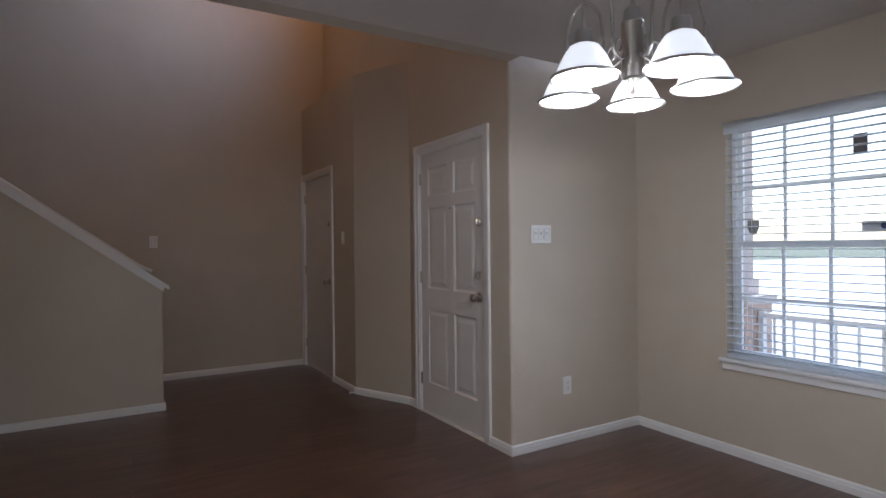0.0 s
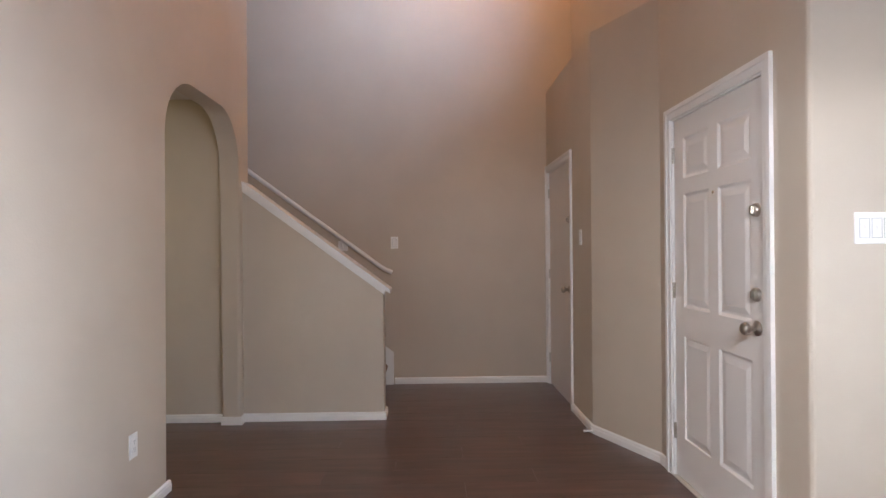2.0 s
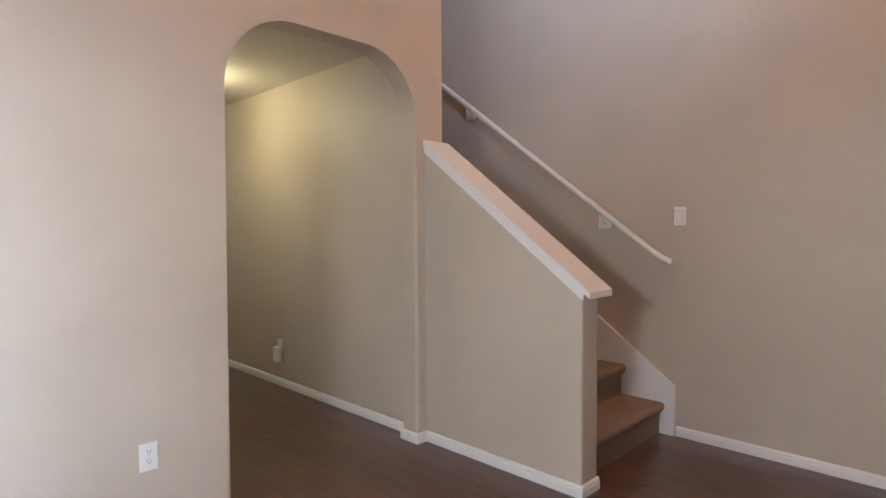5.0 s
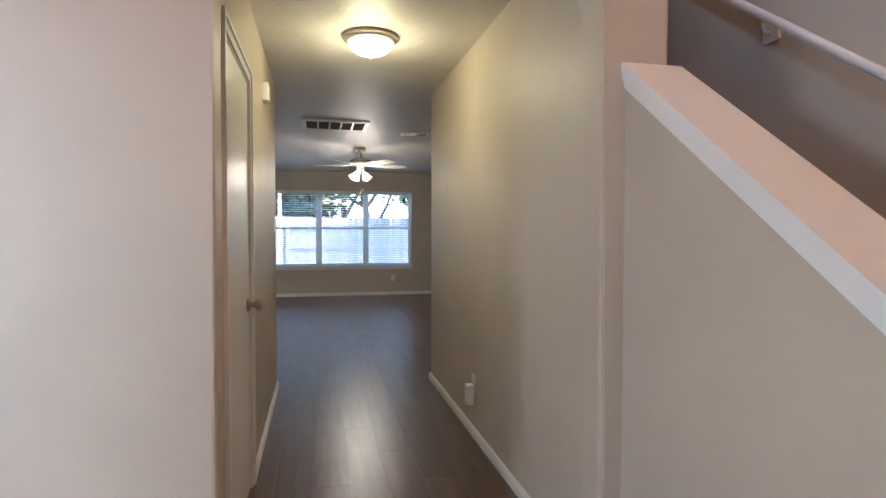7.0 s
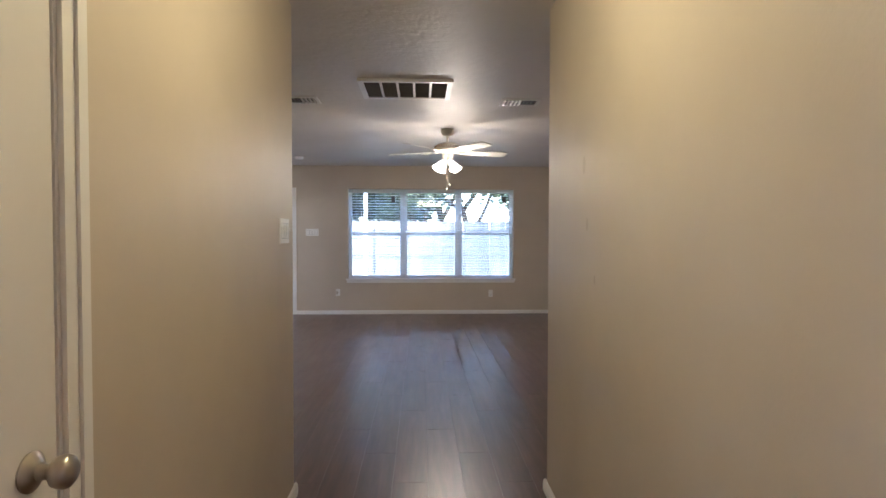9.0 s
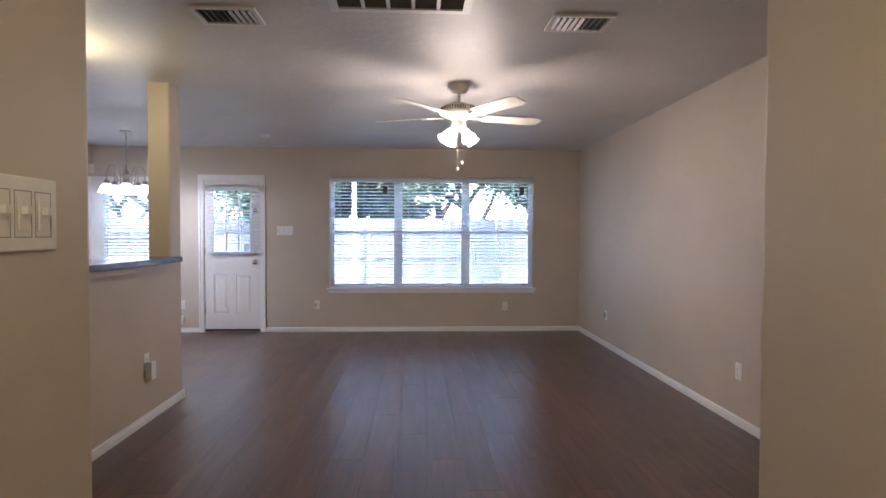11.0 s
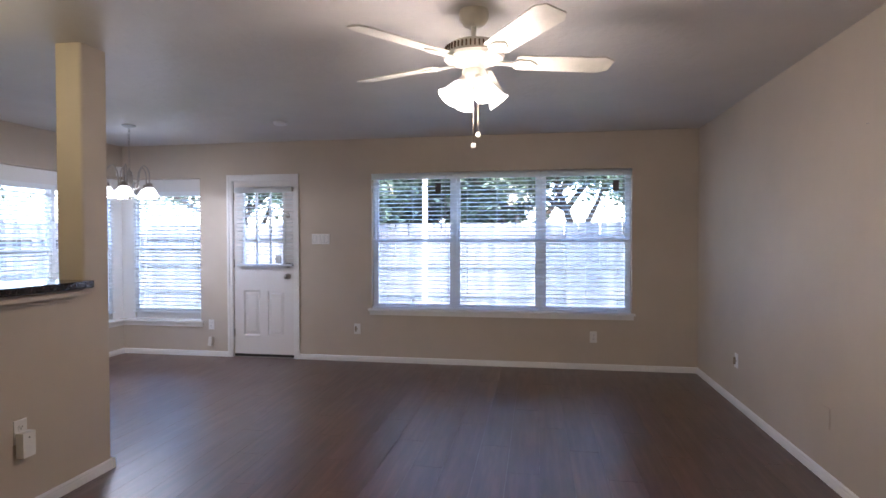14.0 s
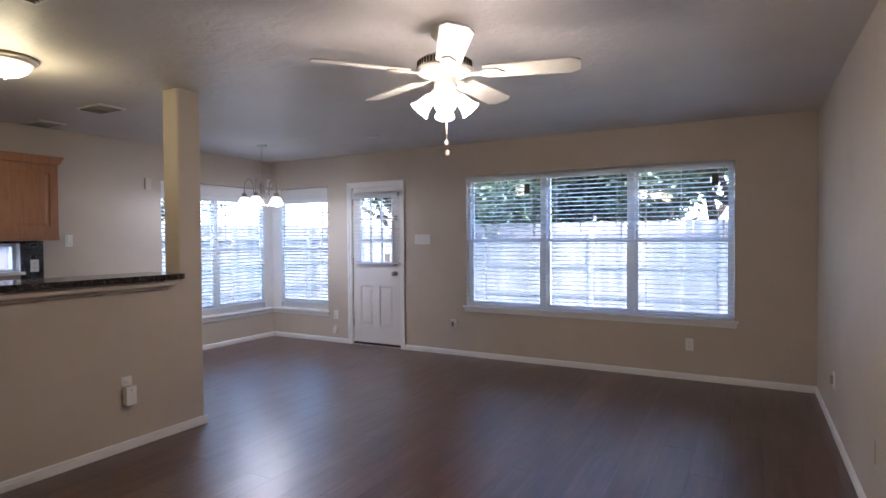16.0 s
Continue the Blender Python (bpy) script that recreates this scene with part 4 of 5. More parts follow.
for k in range(1, 5):
    bm = bmesh.new()
    x = -RX + 0.04 + (2 * RX - 0.08) * k / 5
    box(bm, x - 0.009, x + 0.009, -RY + 0.04, RY - 0.04, -0.018, -0.003)
    part("bar", bm, GRILLE, rv)
for k in range(34):
    y = -RY + 0.047 + k * (2 * RY - 0.094) / 33
    bm = bmesh.new()
    box(bm, -RX + 0.04, RX - 0.04, y - 0.0012, y + 0.0012, -0.014, -0.004)
    part("vane", bm, DUCT, rv)


LOUVRE = plain("louvre_beige", (0.34, 0.30, 0.25), 0.5)


def register(x, y, sx, sy, turn=0):
    ob = empty("ceiling_register", pose(x, y, CEIL, 0, 0, turn), "beige louvred supply register in the ceiling", "air register", "ceiling registers")
    bm = bmesh.new()
    box(bm, -sx + 0.02, sx - 0.02, -sy + 0.02, sy - 0.02, -0.002, 0)
    part("backing", bm, DARKGAP, ob)
    bm = bmesh.new()
    for a in ((-sx, sx, -sy, -sy + 0.022), (-sx, sx, sy - 0.022, sy), (-sx, -sx + 0.022, -sy + 0.022, sy - 0.022), (sx - 0.022, sx, -sy + 0.022, sy - 0.022)):
        box(bm, *a, -0.012, 0.0)
    bevel(bm, 0.004, 1)
    part("frame", bm, GRILLE, ob)
    for k in range(9):
        bm = bmesh.new()
        xx = -sx + 0.035 + k * (2 * sx - 0.07) / 8
        box(bm, -0.0012, 0.0012, -sy + 0.022, sy - 0.022, -0.009, 0.009, Matrix.Translation((xx, 0, -0.011)) @ Matrix.Rotation(radians(-42 if k < 5 else 42), 4, "Y"))
        part("slat", bm, LOUVRE, ob)


register(2.60, 7.30, 0.165, 0.115)
register(0.74, 7.30, 0.165, 0.115)
register(-1.24, 8.74, 0.165, 0.115, 0)
register(-2.30, 8.83, 0.165, 0.115, 0)

# ---------------------------------------------------------------- lamps
DOME = glow("dome_glass", (1.0, 0.84, 0.60), 0.22)
SHADE = glow("frosted_shade", (1.0, 0.96, 0.92), 0.22)
SHADE_FAN = glow("fan_shade", (1.0, 0.92, 0.78), 0.13)
BULB = glow("bulb", (1.0, 0.94, 0.85), 0.8)


PEWTER = plain("pewter_paint", (0.42, 0.38, 0.32), 0.45, 0.4)


def dome_light(x, y, z, watts, label):
    ob = empty("flush_ceiling_light", pose(x, y, z), label, "ceiling light", "dome ceiling lights")
    bm = bmesh.new()
    lathe(bm, [(0, 0), (0.168, 0), (0.172, -0.008), (0.168, -0.018), (0.155, -0.024), (0.15, -0.034), (0.138, -0.038), (0.13, -0.03), (0, -0.03)], 40)
    part("pan", bm, PEWTER, ob, "dull pewter rim", True)
    bm = bmesh.new()
    lathe(bm, [(0.136, -0.031), (0.130, -0.052), (0.112, -0.078), (0.082, -0.098), (0.045, -0.109), (0, -0.112)], 40)
    part("glass_dome", bm, DOME, ob, "glowing frosted glass dome", True)
    bm = bmesh.new()
    lathe(bm, [(0, -0.106), (0.013, -0.111), (0.015, -0.116), (0.008, -0.122), (0.009, -0.127), (0, -0.132)], 16)
    part("finial", bm, BRONZE, ob, smooth=True)
    point_lamp("dome_bulb", (x, y, z - 0.19), watts, WARM, 0.12)


dome_light(1.768, 4.03, CEIL, 1.4, "round frosted dome ceiling light with a brass rim in the hall")
dome_light(-0.43, 7.72, CEIL, 1.2, "round frosted dome ceiling light with a brass rim in the kitchen")


def chandelier(x, y, zc, z_rim, watts, radius, turn, label, chain_top):
    ob = empty("chandelier", pose(x, y, z_rim, 0, 0, turn), label, "chandelier", "five-arm chandeliers")
    top = zc - z_rim
    bm = bmesh.new()
    lathe(bm, [(0, top), (0.062, top), (0.06, top - 0.012), (0.045, top - 0.02), (0.012, top - 0.028), (0, top - 0.03)], 24)
    part("canopy", bm, NICKEL, ob, smooth=True)
    bm = bmesh.new()
    lathe(bm, [(0, -0.02), (0.010, -0.018), (0.013, -0.008), (0.020, 0.0), (0.022, 0.03), (0.034, 0.036), (0.034, 0.20), (0.036, 0.205), (0.030, 0.212),
               (0.026, 0.245), (0.012, 0.258), (0.006, 0.27), (0.006, 0.285), (0, 0.287)], 20)
    part("column", bm, NICKEL, ob, "fluted brushed nickel column", True)
    n = max(3, int((top - 0.03 - 0.28) / 0.032))
    for k in range(n):
        bm = bmesh.new()
        z = 0.285 + (k + 0.5) * (top - 0.03 - 0.285) / n
        pts = [Vector((0.010 * math.cos(a), 0, 0.020 * math.sin(a))) for a in [2 * math.pi * i / 12 for i in range(13)]]
        rot = Matrix.Translation((0, 0, z)) @ Matrix.Rotation(radians(90 * (k % 2)), 4, "Z")
        tube(bm, [rot @ p for p in pts], 0.0022, 6)
        part("chain_link", bm, NICKEL, ob, smooth=True)
    for k in range(5):
        a = 2 * math.pi * k / 5
        c, s = math.cos(a), math.sin(a)
        bm = bmesh.new()
        prof = [(0.034, 0.10), (0.06, 0.085), (0.085, 0.10), (0.092, 0.14), (0.095, 0.20), (0.105, 0.255), (0.13, 0.295), (radius - 0.055, 0.305), (radius - 0.02, 0.28), (radius, 0.215), (radius, 0.135)]
        fine = []
        for i in range(len(prof) - 1):
            for j in range(4):
                u = j / 4
                p0, p1, p2, p3 = (prof[max(0, min(len(prof) - 1, i + o))] for o in (-1, 0, 1, 2))
                fine.append(tuple(0.5 * (2 * p1[d] + (p2[d] - p0[d]) * u + (2 * p0[d] - 5 * p1[d] + 4 * p2[d] - p3[d]) * u * u + (3 * p1[d] - p0[d] - 3 * p2[d] + p3[d]) * u ** 3) for d in (0, 1)))
        fine.append(prof[-1])
        tube(bm, [(r * c, r * s, z) for r, z in fine], 0.0055, 8)
        curl = [(0.066 + 0.016 * math.cos(t) * (1 - 0.05 * i), 0.125 + 0.02 * math.sin(t)) for i, t in enumerate([0.4 * q for q in range(13)])]
        tube(bm, [(r * c, r * s, z) for r, z in curl], 0.0035, 6)
        arm = part("arm", bm, NICKEL, ob, "curved brushed nickel arm", True)
        T = Matrix.Translation((radius * c, radius * s, 0))
        bm = bmesh.new()
        lathe(bm, [(0, 0.138), (0.024, 0.136), (0.028, 0.128), (0.028, 0.100), (0.032, 0.095), (0.0, 0.095)], 18, T)
        part("socket_cup", bm, NICKEL, ob, smooth=True)
        bm = bmesh.new()
        lathe(bm, [(0.027, 0.097), (0.042, 0.090), (0.058, 0.068), (0.071, 0.042), (0.081, 0.020), (0.094, 0.003), (0.091, 0.003), (0.078, 0.019), (0.068, 0.041), (0.055, 0.066), (0.040, 0.087), (0.025, 0.094)], 28, T)
        sh = part("shade", bm, SHADE, ob, "glowing frosted bell glass shade", True)
        bm = bmesh.new()
        pts = [Vector((radius * c + 0.0945 * math.cos(t), radius * s + 0.0945 * math.sin(t), 0.003)) for t in [2 * math.pi * i / 28 for i in range(29)]]
        tube(bm, pts, 0.0052, 6)
        part("rim", bm, NICKEL, sh, "dark metal rim", True)
        bm = bmesh.new()
        lathe(bm, [(0, -0.008), (0.016, -0.004), (0.026, 0.012), (0.029, 0.03), (0.024, 0.055), (0.014, 0.075), (0.013, 0.092), (0, 0.093)], 18, T)
        part("bulb", bm, BULB, ob, "glowing bulb", True)
        w = ob.matrix_world @ Vector((radius * c, radius * s, -0.03))
        point_lamp("chandelier_bulb", w, watts, (1.0, 0.95, 0.90), 0.035)


chandelier(CHX, CHY, DCEIL, 1.775, 2.9, 0.218, 21, "brushed nickel five-arm chandelier with lit bell shades over the dining area", 0)
chandelier(-1.53, 10.74, CEIL, 1.765, 0.5, 0.195, 8, "nickel five-arm chandelier with lit bell shades in the nook", 0)

# ceiling fan
FC = CEIL - 0.015
FANW = plain("fan_cream", (0.72, 0.68, 0.60), 0.4)
BLADE = plain("fan_blade", (0.70, 0.66, 0.58), 0.45, vary=0.08, grain=12)
fan = empty("ceiling_fan", pose(2.05, 8.60, 0.015, 0, 0, -57), "cream five-blade ceiling fan at rest with lit glass shades", "ceiling fan")
bm = bmesh.new()
lathe(bm, [(0, FC), (0.068, FC), (0.072, FC - 0.012), (0.070, FC - 0.040), (0.052, FC - 0.066), (0.024, FC - 0.074), (0, FC - 0.074)], 28)
part("canopy", bm, FANW, fan, smooth=True)
bm = bmesh.new()
lathe(bm, [(0, FC - 0.07), (0.0125, FC - 0.07), (0.0125, 2.29), (0, 2.29)], 14)
part("downrod", bm, FANW, fan, smooth=True)
bm = bmesh.new()
lathe(bm, [(0, 2.303), (0.03, 2.303), (0.075, 2.298), (0.115, 2.285), (0.135, 2.268), (0.140, 2.245), (0.138, 2.232), (0.148, 2.226), (0.140, 2.210), (0.10, 2.196), (0.06, 2.185), (0.055, 2.165), (0, 2.165)], 36)
motor = part("motor_housing", bm, FANW, fan, smooth=True)
bm = bmesh.new()
for k in range(44):
    a = 2 * math.pi * k / 44
    box(bm, 0.1365, 0.1425, -0.0035, 0.0035, 2.238, 2.266, Matrix.Rotation(a, 4, "Z"))
part("vent_slots", bm, plain("slot_brown", (0.16, 0.11, 0.07), 0.7), motor, "brown vent slots")
for k in range(5):
    R = Matrix.Rotation(2 * math.pi * k / 5, 4, "Z")
    bm = bmesh.new()
    out = [(0.205, -0.055), (0.225, -0.062), (0.635, -0.072), (0.682, -0.045), (0.682, 0.045), (0.635, 0.072), (0.225, 0.062), (0.205, 0.055)]
    vs = prism(bm, out, "z", -0.003, 0.003)
    bevel(bm, 0.0015, 1)
    bmesh.ops.transform(bm, matrix=R @ Matrix.Translation((0, 0, 2.205)) @ Matrix.Rotation(radians(-12), 4, "X"), verts=bm.verts)
    blade = part("blade", bm, BLADE, fan, "cream fan blade")
    bm = bmesh.new()
    vs = prism(bm, [(0.11, -0.012), (0.19, -0.016), (0.215, -0.04), (0.27, -0.036), (0.31, 0.0), (0.27, 0.036), (0.215, 0.04), (0.19, 0.016), (0.11, 0.012)], "z", -0.011, -0.004)
    bevel(bm, 0.002, 1)
    bmesh.ops.transform(bm, matrix=R @ Matrix.Translation((0, 0, 2.205)) @ Matrix.Rotation(radians(-12), 4, "X"), verts=bm.verts)
    part("blade_iron", bm, FANW, blade, "cream blade bracket")
bm = bmesh.new()
lathe(bm, [(0, 2.166), (0.05, 2.166), (0.056, 2.155), (0.056, 2.125), (0.045, 2.105), (0.02, 2.095), (0, 2.093)], 24)
part("light_kit", bm, FANW, fan, smooth=True)
for k in range(4):
    R = Matrix.Translation((0, 0, 2.118)) @ Matrix.Rotation(radians(90 * k - 4), 4, "Z") @ Matrix.Translation((0.045, 0, 0)) @ Matrix.Rotation(radians(-42), 4, "Y")
    bm = bmesh.new()
    lathe(bm, [(0, 0.0), (0.019, 0.0), (0.021, -0.02), (0.021, -0.03), (0, -0.03)], 16, R)
    part("fitter", bm, FANW, fan, smooth=True)
    bm = bmesh.new()
    lathe(bm, [(0.02, -0.028), (0.030, -0.045), (0.036, -0.075), (0.042, -0.105), (0.056, -0.135), (0.053, -0.135), (0.039, -0.105), (0.033, -0.075), (0.027, -0.045), (0.017, -0.03)], 24, R)
    part("glass_shade", bm, SHADE_FAN, fan, "glowing frosted glass shade", True)
    w = fan.matrix_world @ (R @ Vector((0, 0, -0.15)))
    point_lamp("fan_bulb", w, 1.0, SOFT, 0.075)
for x, y, z in ((0.036, 0.004, 1.86), (-0.03, 0.012, 1.82)):
    bm = bmesh.new()
    tube(bm, [(x, y, 2.10), (x, y, z)], 0.0014, 6)
    ch = part("pull_chain", bm, BRONZE, fan)
    bm = bmesh.new()
    lathe(bm, [(0, 0.0), (0.010, -0.002), (0.012, -0.013), (0.010, -0.024), (0, -0.026)], 14, Matrix.Translation((x, y, z)))
    part("fob", bm, FANW, ch, "round cream chain fob", True)

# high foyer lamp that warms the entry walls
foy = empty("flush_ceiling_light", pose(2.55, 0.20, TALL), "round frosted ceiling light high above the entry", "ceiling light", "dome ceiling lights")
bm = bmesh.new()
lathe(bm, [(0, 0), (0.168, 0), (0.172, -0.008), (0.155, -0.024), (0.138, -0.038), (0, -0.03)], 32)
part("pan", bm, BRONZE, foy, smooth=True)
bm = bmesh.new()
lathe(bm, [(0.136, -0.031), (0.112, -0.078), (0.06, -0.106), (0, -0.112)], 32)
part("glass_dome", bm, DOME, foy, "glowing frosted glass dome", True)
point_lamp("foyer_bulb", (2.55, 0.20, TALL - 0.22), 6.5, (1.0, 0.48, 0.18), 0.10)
# daylight of the high foyer window, which faces the street
area_lamp("foyer_window_light", look((0.76, YF - 0.06, 4.37), (XS, 1.15, 3.85)), 2.1, (0.62, 0.78, 1.0), 0.56, 0.72, 62)
# daylight of the far part of the dining window
area_lamp("dining_window_light", look((-2.35, YW + 0.05, 1.31), (-2.35, 2.0, 1.25)), 7.0, (0.76, 0.87, 1.0), 1.45, 1.36, 82)

# ---------------------------------------------------------------- kitchen
STONE, snt, sb = node_mat("dark_granite", (0.02, 0.02, 0.025), 0.14)
sv = world_vec(snt)
snt.links.new(ramp(snt, noise_tex(snt, sv, 55, 6, 0.7), [(0.40, (0.008, 0.008, 0.010)), (0.56, (0.030, 0.026, 0.026)), (0.66, (0.12, 0.085, 0.065)), (0.74, (0.20, 0.18, 0.17))]), sb.inputs["Base Color"])
bm = bmesh.new()
prism(bm, [(XB - 0.165 - 0.16, 6.6), (XB + 0.108, 6.6), (XB + 0.108, 8.60), (XB + 0.085, 8.628), (XB - 0.165 - 0.16, 8.628)], "z", 1.102, 1.14)
bevel(bm, 0.006, 2)
single("bar_top", bm, STONE, "polished dark speckled granite bar top on the half wall", "countertop")
# pale moulding in wall beige: its shade below the top is put into colour
bm = bmesh.new()
box(bm, XB + 0.0005, XB + 0.07, 6.6, 8.57, 1.062, 1.102)
box(bm, XB + 0.0005, XB + 0.03, 6.6, 8.57, 1.038, 1.062)
box(bm, XB - 0.165, XB, 6.6, 8.646, 1.08, 1.102)
bevel(bm, 0.006, 2)
single("trim_bar", bm, WALL, "moulding under the bar top, its wall beige standing in for shade", "trim", "structure")
bm = bmesh.new()
box(bm, XB - 0.168, XB - 0.0, 8.647, YBE, 1.08, CEIL)
bevel(bm, 0.016, 3, upright_at((XB - 0.168, 8.647), (XB, 8.647), (XB, YBE), (XB - 0.168, YBE)))
single("wall_post", bm, WALL, "square beige painted post rising from the bar", "post", "structure")

OAK, ont, ob_ = node_mat("honey_oak", (0.36, 0.17, 0.07), 0.38)
ov = world_vec(ont, (1, 9, 0.9))
og = noise_tex(ont, ov, 5, 7, 0.6)
ont.links.new(ramp(ont, og, [(0.25, (0.33, 0.145, 0.058)), (0.55, (0.40, 0.185, 0.080)), (0.8, (0.45, 0.225, 0.105))]), ob_.inputs["Base Color"])
bump(ont, ob_, og, 0.15, 0.001)
cab = empty("wall_cabinet", pose(XK, 8.88, 1.39), "honey oak wall cabinet with crown moulding", "cabinet")
CD_, CH, CL = 0.33, 0.70, 1.1
bm = bmesh.new()
box(bm, 0.0005, CD_, -CL, 0, 0.02, CH)
part("body", bm, OAK, cab)
bm = bmesh.new()
box(bm, 0.0005, CD_ + 0.004, -CL, 0.004, -0.012, 0.03)
bevel(bm, 0.006, 2)
part("light_rail", bm, OAK, cab)
bm = bmesh.new()
vs = prism(bm, [(-CL, 0), (0.002, 0), (0.045, 0.075), (-CL, 0.075)], "x", 0.0005, CD_ + 0.03)
bevel(bm, 0.006, 2)
bmesh.ops.translate(bm, verts=bm.verts, vec=(0, 0, CH - 0.02))
part("crown", bm, OAK, cab)
for k in range(2):
    lf = panel_leaf(0.50, 0.60, [(0.05, 0.45, 0.05, 0.55)], 0.019)
    dr_ = part("door", lf, OAK, cab)
    dr_.matrix_basis = Matrix.Translation((CD_ + 0.02, -0.28 - 0.53 * k, 0.055)) @ Matrix.Rotation(radians(-90), 4, "Z")
TILE = plain("black_backsplash", (0.016, 0.015, 0.017), 0.25, vary=0.4, grain=40)
bm = bmesh.new()
box(bm, XK + 0.0005, XK + 0.012, 8.71, 8.90, 0.92, 1.372)
box(bm, XK + 0.0005, XK + 0.012, 7.3, 8.71, 1.352, 1.372)
single("backsplash", bm, TILE, "glossy black stone backsplash below the cabinet", "backsplash", "structure")
M = face_frame((XK, 8.28, 1.085), (0, 1), (1, 0))
w5 = empty("window_5", M, "low white kitchen window above the counter", "window", kind="structure")
bm = bmesh.new()
ring(bm, -0.43, 0.43, 0.0, 0.265, 0.03, -0.14, -0.08)
part("window_frame", bm, VINYL, w5)
bm = bmesh.new()
box(bm, -0.4, 0.4, -0.115, -0.111, 0.03, 0.235)
pane = part("pane", bm, GLASS, w5)
pane.visible_shadow = False
bm = bmesh.new()
box(bm, -0.45, 0.45, -0.08, 0.05, -0.025, 0.004)
bevel(bm, 0.008, 2)
part("window_sill", bm, TRIM, w5)

# ---------------------------------------------------------------- outdoors
GRASS, gnt, gb = node_mat("lawn", (0.07, 0.10, 0.035), 0.95)
gv = world_vec(gnt)
gnt.links.new(ramp(gnt, noise_tex(gnt, gv, 3.0, 9, 0.7), [(0.3, (0.055, 0.065, 0.03)), (0.6, (0.12, 0.125, 0.07)), (0.8, (0.22, 0.20, 0.13))]), gb.inputs["Base Color"])
bm = bmesh.new()
box(bm, -900, 900, -900, 900, -0.4, -0.162)
single("ground", bm, GRASS, "patchy green lawn around the house", "lawn", "structure")
CONC = plain("porch_concrete", (0.42, 0.40, 0.37), 0.85, vary=0.15, grain=6)
bm = bmesh.new()
box(bm, -4.6, 2.6, -3.35, YW - 0.152, -0.159, -0.06)
single("porch_slab", bm, CONC, "pale concrete porch slab", "porch", "structure")
bm = bmesh.new()
box(bm, -4.6, 2.6, -3.35, YW - 0.152, 2.30, 2.5)
single("porch_soffit", bm, plain("soffit_tan", (0.52, 0.44, 0.38), 0.7), "tan painted porch soffit", "soffit", "structure")
# added pale ground that bounces sunlight in and whitens the window view
bm = bmesh.new()
box(bm, -40, 24, -60, -4.4, -0.161, -0.145)
bevel(bm, 0.01, 1)
single("driveway", bm, CONC, "broad pale concrete slab added before the house as bright ground", "driveway", "structure")
col = empty("porch_column", pose(0.24, -3.12, -0.06), "tan square porch column on a brick base", "column")
bm = bmesh.new()
box(bm, -0.2, 0.2, -0.2, 0.2, 0, 0.85)
bevel(bm, 0.01, 1)
BRICKC = plain("brick_pale", (0.50, 0.36, 0.29), 0.85, vary=0.3, grain=14)
part("pedestal", bm, BRICKC, col, "pale brick pedestal")
bm = bmesh.new()
box(bm, -0.23, 0.23, -0.23, 0.23, 0.85, 0.92)
bevel(bm, 0.01, 1)
part("ledge_cap", bm, plain("column_tan", (0.55, 0.47, 0.42), 0.7), col)
bm = bmesh.new()
box(bm, -0.10, 0.10, -0.10, 0.10, 0.92, 2.36)
box(bm, -0.13, 0.13, -0.13, 0.13, 0.92, 1.05)
bevel(bm, 0.008, 1)
part("shaft", bm, plain("shaft_tan", (0.55, 0.45, 0.40), 0.7), col)
IRON = plain("porch_rail_paint", (0.74, 0.73, 0.72), 0.5)
prail = empty("porch_railing", pose(-0.26, -3.12, -0.06), "pale metal porch railing with thin balusters", "railing")
for z in (0.10, 0.76):
    bm = bmesh.new()
    box(bm, -4.5, 0.29, -0.025, 0.025, z - 0.02, z + 0.02)
    part("rail", bm, IRON, prail)
bm = bmesh.new()
box(bm, -0.009, 0.009, -0.009, 0.009, 0.12, 0.74)
bal = mesh_of("baluster", bm, IRON)
for k in range(31):
    sub("baluster", bal, prail, Matrix.Translation((0.17 - 0.15 * k, 0, 0)))
bm = bmesh.new()
for x in (-4.48, 0.27):
    box(bm, x - 0.02, x + 0.02, -0.026, 0.026, 0.0, 0.79)
part("posts", bm, IRON, prail)

FENCEWOOD, fnt, fb = node_mat("weathered_cedar", (0.260, 0.211, 0.177), 0.85)
fi = fnt.nodes.new("ShaderNodeObjectInfo")
fg = noise_tex(fnt, world_vec(fnt, (22, 22, 1.2)), 1.5, 7)
fc = ramp(fnt, fg, [(0.3, (0.186, 0.170, 0.160)), (0.7, (0.310, 0.294, 0.289))])
ft = ramp(fnt, fi.outputs["Random"], [(0.0, (0.446, 0.448, 0.476)), (1.0, (1.25, 1.2, 1.16))])
fnt.links.new(mixed(fnt, 1.0, fc, ft, "MULTIPLY"), fb.inputs["Base Color"])
bm = bmesh.new()
prism(bm, [(-0.068, 0), (0.068, 0), (0.068, 1.80), (0.045, 1.84), (-0.045, 1.84), (-0.068, 1.80)], "y", -0.009, 0.009)
PICKET = mesh_of("picket", bm, FENCEWOOD)


def fence(m, length, label):
    ob = empty("wooden_fence", m, label, "fence", "garden fences")
    n = int(length / 0.142)
    for k in range(n):
        sub("picket", PICKET, ob, Matrix.Translation((0.07 + k * 0.142, random.uniform(-0.003, 0.003), random.uniform(-0.012, 0.012))) @ Matrix.Rotation(radians(random.uniform(-0.5, 0.5)), 4, "Y"))
    for z in (0.35, 0.95, 1.55):
        bm = bmesh.new()
        box(bm, 0, length, -0.05, -0.012, z - 0.045, z + 0.045)
        part("fence_rail", bm, FENCEWOOD, ob)
    for k in range(int(length / 2.4) + 1):
        bm = bmesh.new()
        box(bm, k * 2.4 - 0.045, k * 2.4 + 0.045, -0.14, -0.051, 0, 1.75)
        part("fence_post", bm, FENCEWOOD, ob)
    return ob


